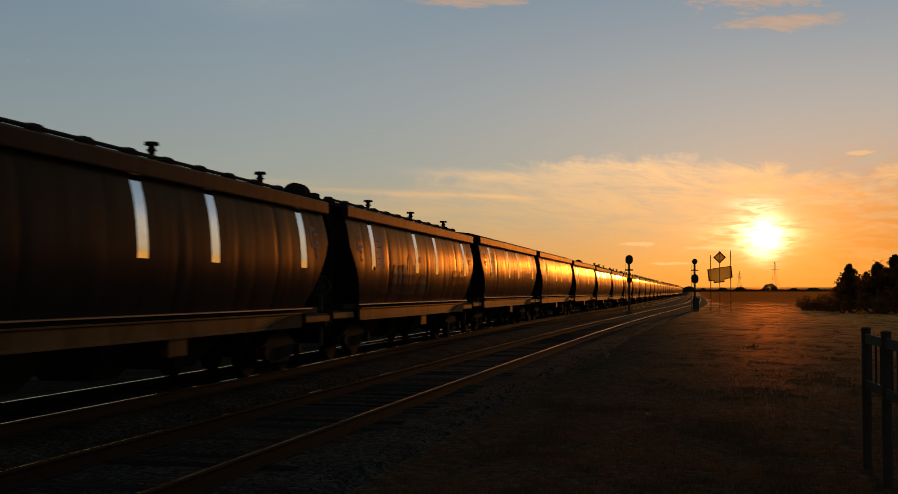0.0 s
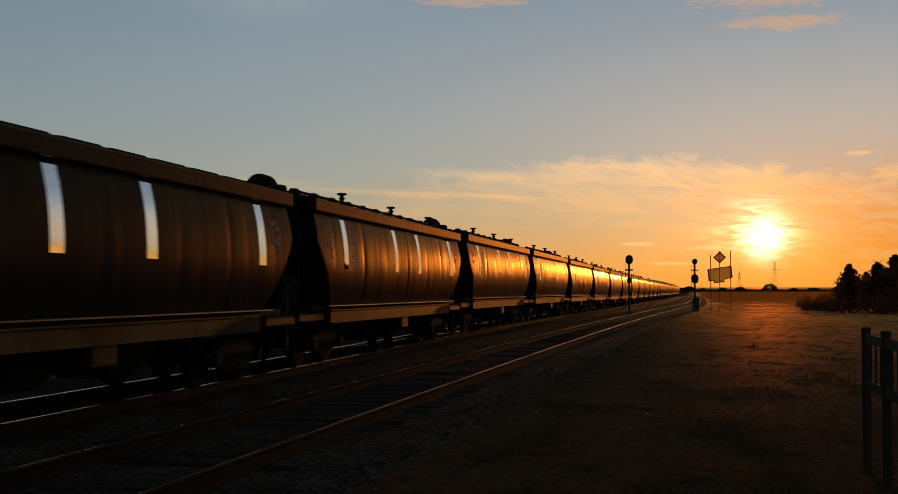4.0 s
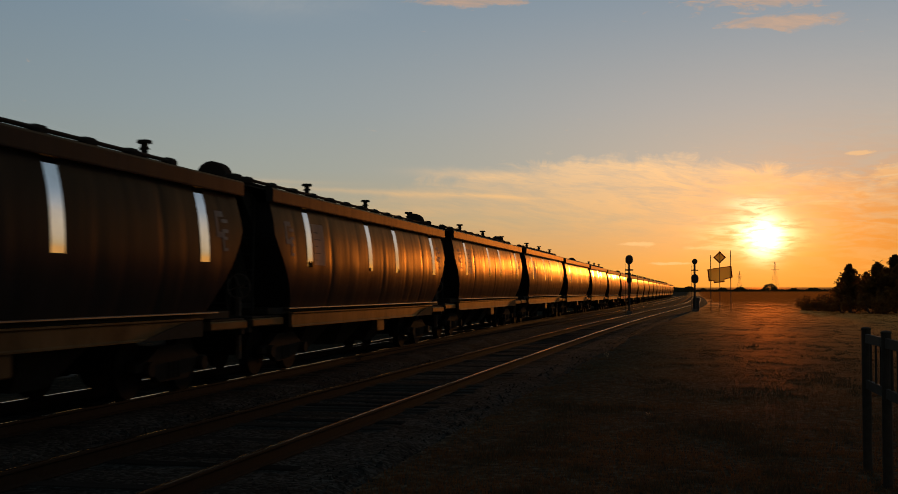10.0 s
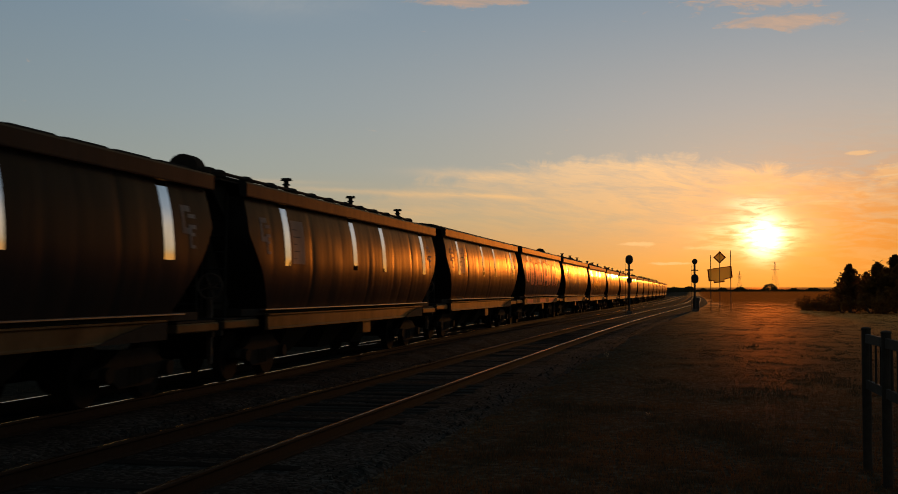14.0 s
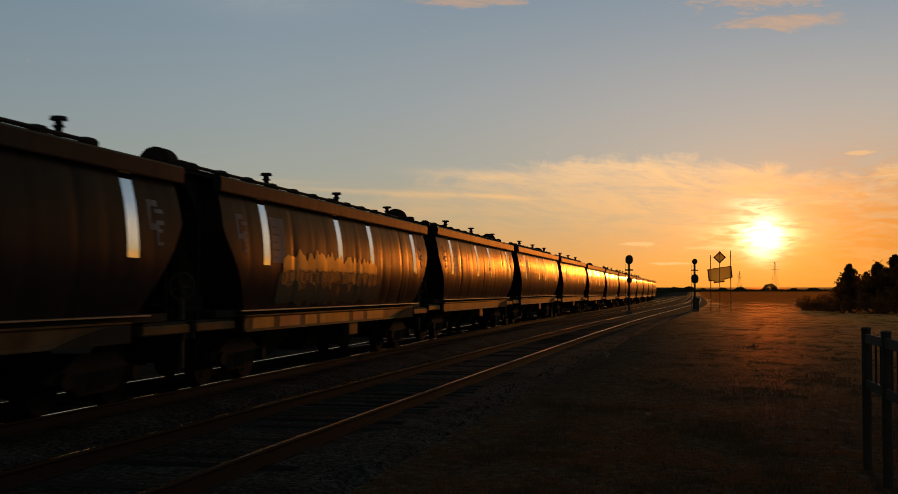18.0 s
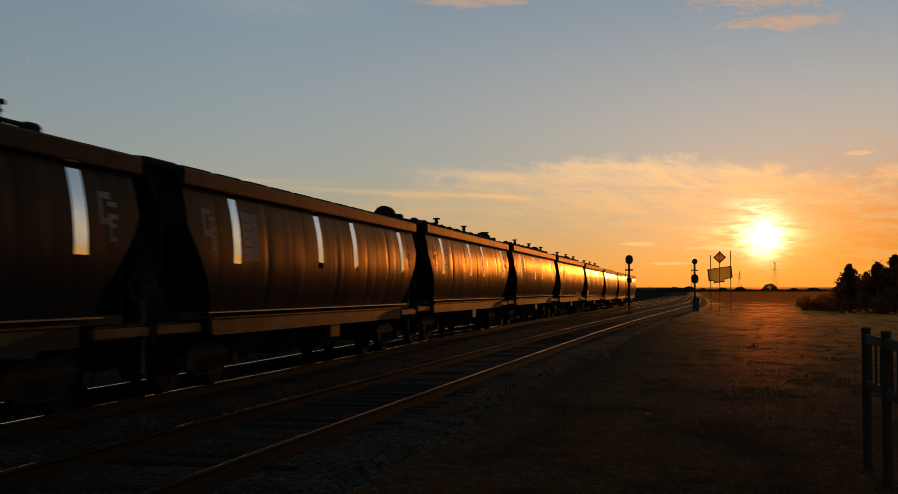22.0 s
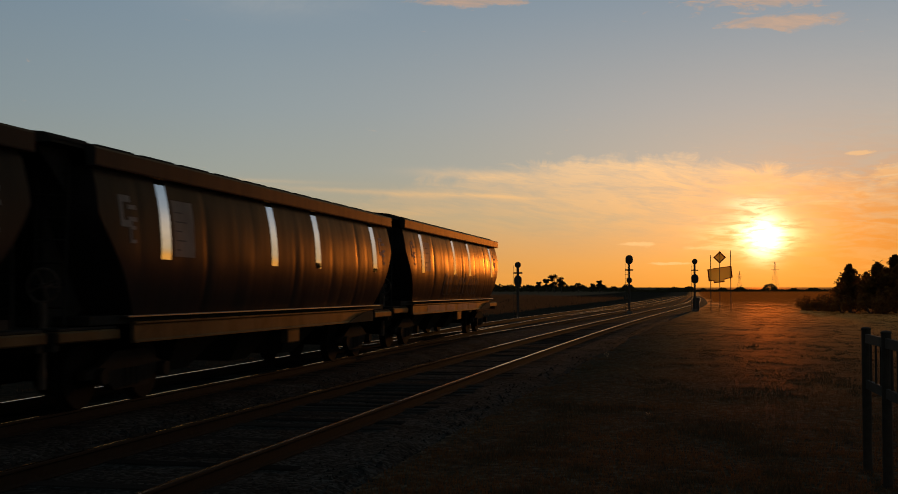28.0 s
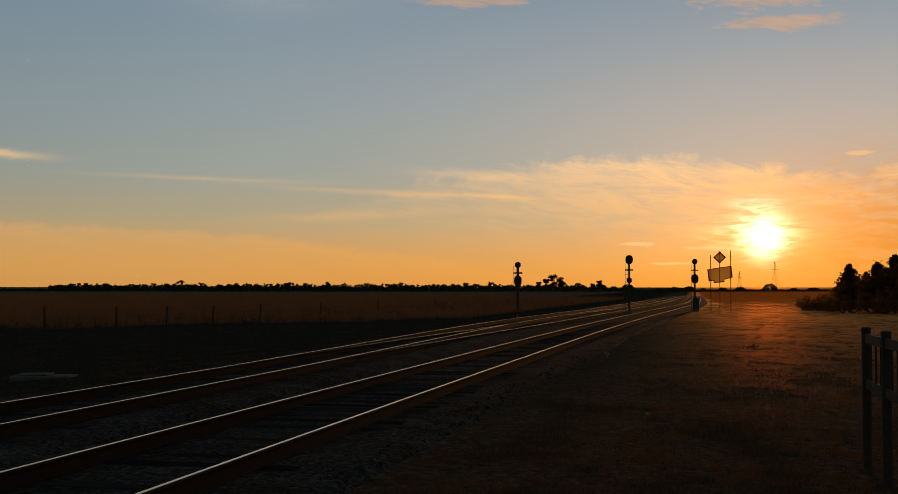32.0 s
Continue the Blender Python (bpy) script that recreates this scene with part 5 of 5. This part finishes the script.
# ---- far things ----
def pylon(at, h, label):
    g = thing("power_pylon", label, "pylon", at=at, group="power pylons")
    bm = bmesh.new()
    def leg(z, s, t):
        w = 0.11 * h * (1 - z / h) ** 1.3 + 0.012 * h
        return (s * w, t * w, z)
    zs = [h * u for u in (0, 0.18, 0.34, 0.48, 0.6, 0.7, 0.78, 0.86, 0.93, 1.0)]
    for a, b in zip(zs, zs[1:]):
        for s, t in ((1, 1), (1, -1), (-1, 1), (-1, -1)):
            rod(leg(a, s, t), leg(b, s, t), 0.085, seg=4, bm=bm)
        for t in (1, -1):
            rod(leg(a, 1, t), leg(b, -1, t), 0.07, seg=4, bm=bm)
            rod(leg(a, -1, t), leg(b, 1, t), 0.07, seg=4, bm=bm)
    part("lattice", bm, "pylon", g)
    for u, w in ((0.72, 0.16), (0.84, 0.13), (0.96, 0.09)):
        part("cross_arm", rod((-w * h, 0, u * h), (w * h, 0, u * h), 0.16, seg=5), "pylon", g)


for px, dep, h in ((1353, 1500, 36), (1291, 1700, 26)):
    x, y = ray_xy(px, dep)
    pylon(pose(x, y, ground_z(x, y) - 0.5, 0, 0, 20), h, "distant lattice steel power pylon")


def lamp_pole():
    x, y = ray_xy(1533, 135)
    g = thing("street_lamp", "tall twin-arm lamp pole behind the conifers", "street lamp", at=pose(x, y, ground_z(x, y) - 0.1))
    part("pole", rod((0, 0, 0), (0, 0, 5.3), 0.035, 0.02, 8), "mast", g)
    for s in (-1, 1):
        part("arm", rod((0, 0, 5.1), (s * 0.45, 0, 5.6), 0.015, seg=6), "mast", g)
        part("lantern", box(s * 0.5 - 0.09, s * 0.5 + 0.09, -0.05, 0.05, 5.57, 5.63, 0.02), "mast", g)


lamp_pole()


def paddock_fence():
    f = thing("paddock_fence", "old wire fence on leaning timber posts across dry grass", "fence")
    last = None
    for px, dep in ((-60, 52), (80, 54), (205, 57), (291, 62), (372, 66), (455, 74), (560, 88), (660, 104), (760, 124)):
        x, y = ray_xy(px, dep)
        z = ground_z(x, y)
        top = (x + 0.05 * math.sin(px), y, z + 1.15)
        part("post", rod((x, y, z - 0.2), top, 0.055, 0.05, 7), "wood", f, "weathered timber post")
        if last:
            for h in (0.35, 0.7, 1.05):
                part("wire", rod((last[0], last[1], last[2] + h), (x, y, z + h), 0.003, seg=4), "under", f)
        last = (x, y, z)


paddock_fence()


def slab():
    g = thing("concrete_slab", "low stained concrete slab on the ground", "concrete slab", at=pose(-14.2, 23.3, -0.46, 0, 0, 14))
    part("slab", box(-0.65, 0.65, -0.35, 0.35, -0.15, 0.14, 0.02), "concrete", g)
    part("cover", box(-0.5, 0.15, -0.28, 0.28, 0.141, 0.18, 0.01), "concrete", g)


slab()


# ---- movement ----
SPEED = 16.08
LAG = [(0, 0.0), (1, 0.25), (3, 0.52), (6, 0.73), (9, 0.76), (13, 0.52), (19, -0.13), (21, -0.24), (24, -0.15), (27, -0.02), (28, 0.07), (29, 0.22), (30, 0.38), (32, 0.6)]


def travelled(t):
    return SPEED * t + spline(LAG, t)


def motions():
    for n, w in enumerate(WAGONS):
        rows = []
        for k in range(33):
            s = 8.03 + n * PITCH - travelled(k)
            a, b = main_x(s + 1.75), main_x(s + LENGTH - 1.75)
            turn = -math.degrees(math.atan2(b - a, LENGTH - 3.5))
            rows.append((float(k), pose(a - (b - a) * 1.75 / (LENGTH - 3.5), s, main_z(s + 7.2) + 0.004, 0, 0, turn)))
        walk(w, rows)
    # every wheelset turns with the same roll, shared by the front and by the rear axles of all bogies
    first = {}
    for w in WAGONS:
        for b in w.children:
            if not b.name.startswith("bogie"):
                continue
            for ax in b.children:
                if not ax.name.startswith("wheelset"):
                    continue
                ax.rotation_mode = "QUATERNION"
                y = round(ax.location.y, 2)
                if y not in first:
                    step = 32.0 / 960
                    walk(ax, [(k * step, pose(0, y, 0.425, math.degrees(SPEED * k * step / 0.425) % 360, 0, 0)) for k in range(961)])
                    first[y] = ax
                else:
                    src = first[y].animation_data
                    keys = ax.animation_data_create()
                    keys.action = src.action
                    keys.action_slot = src.action_slot


motions()
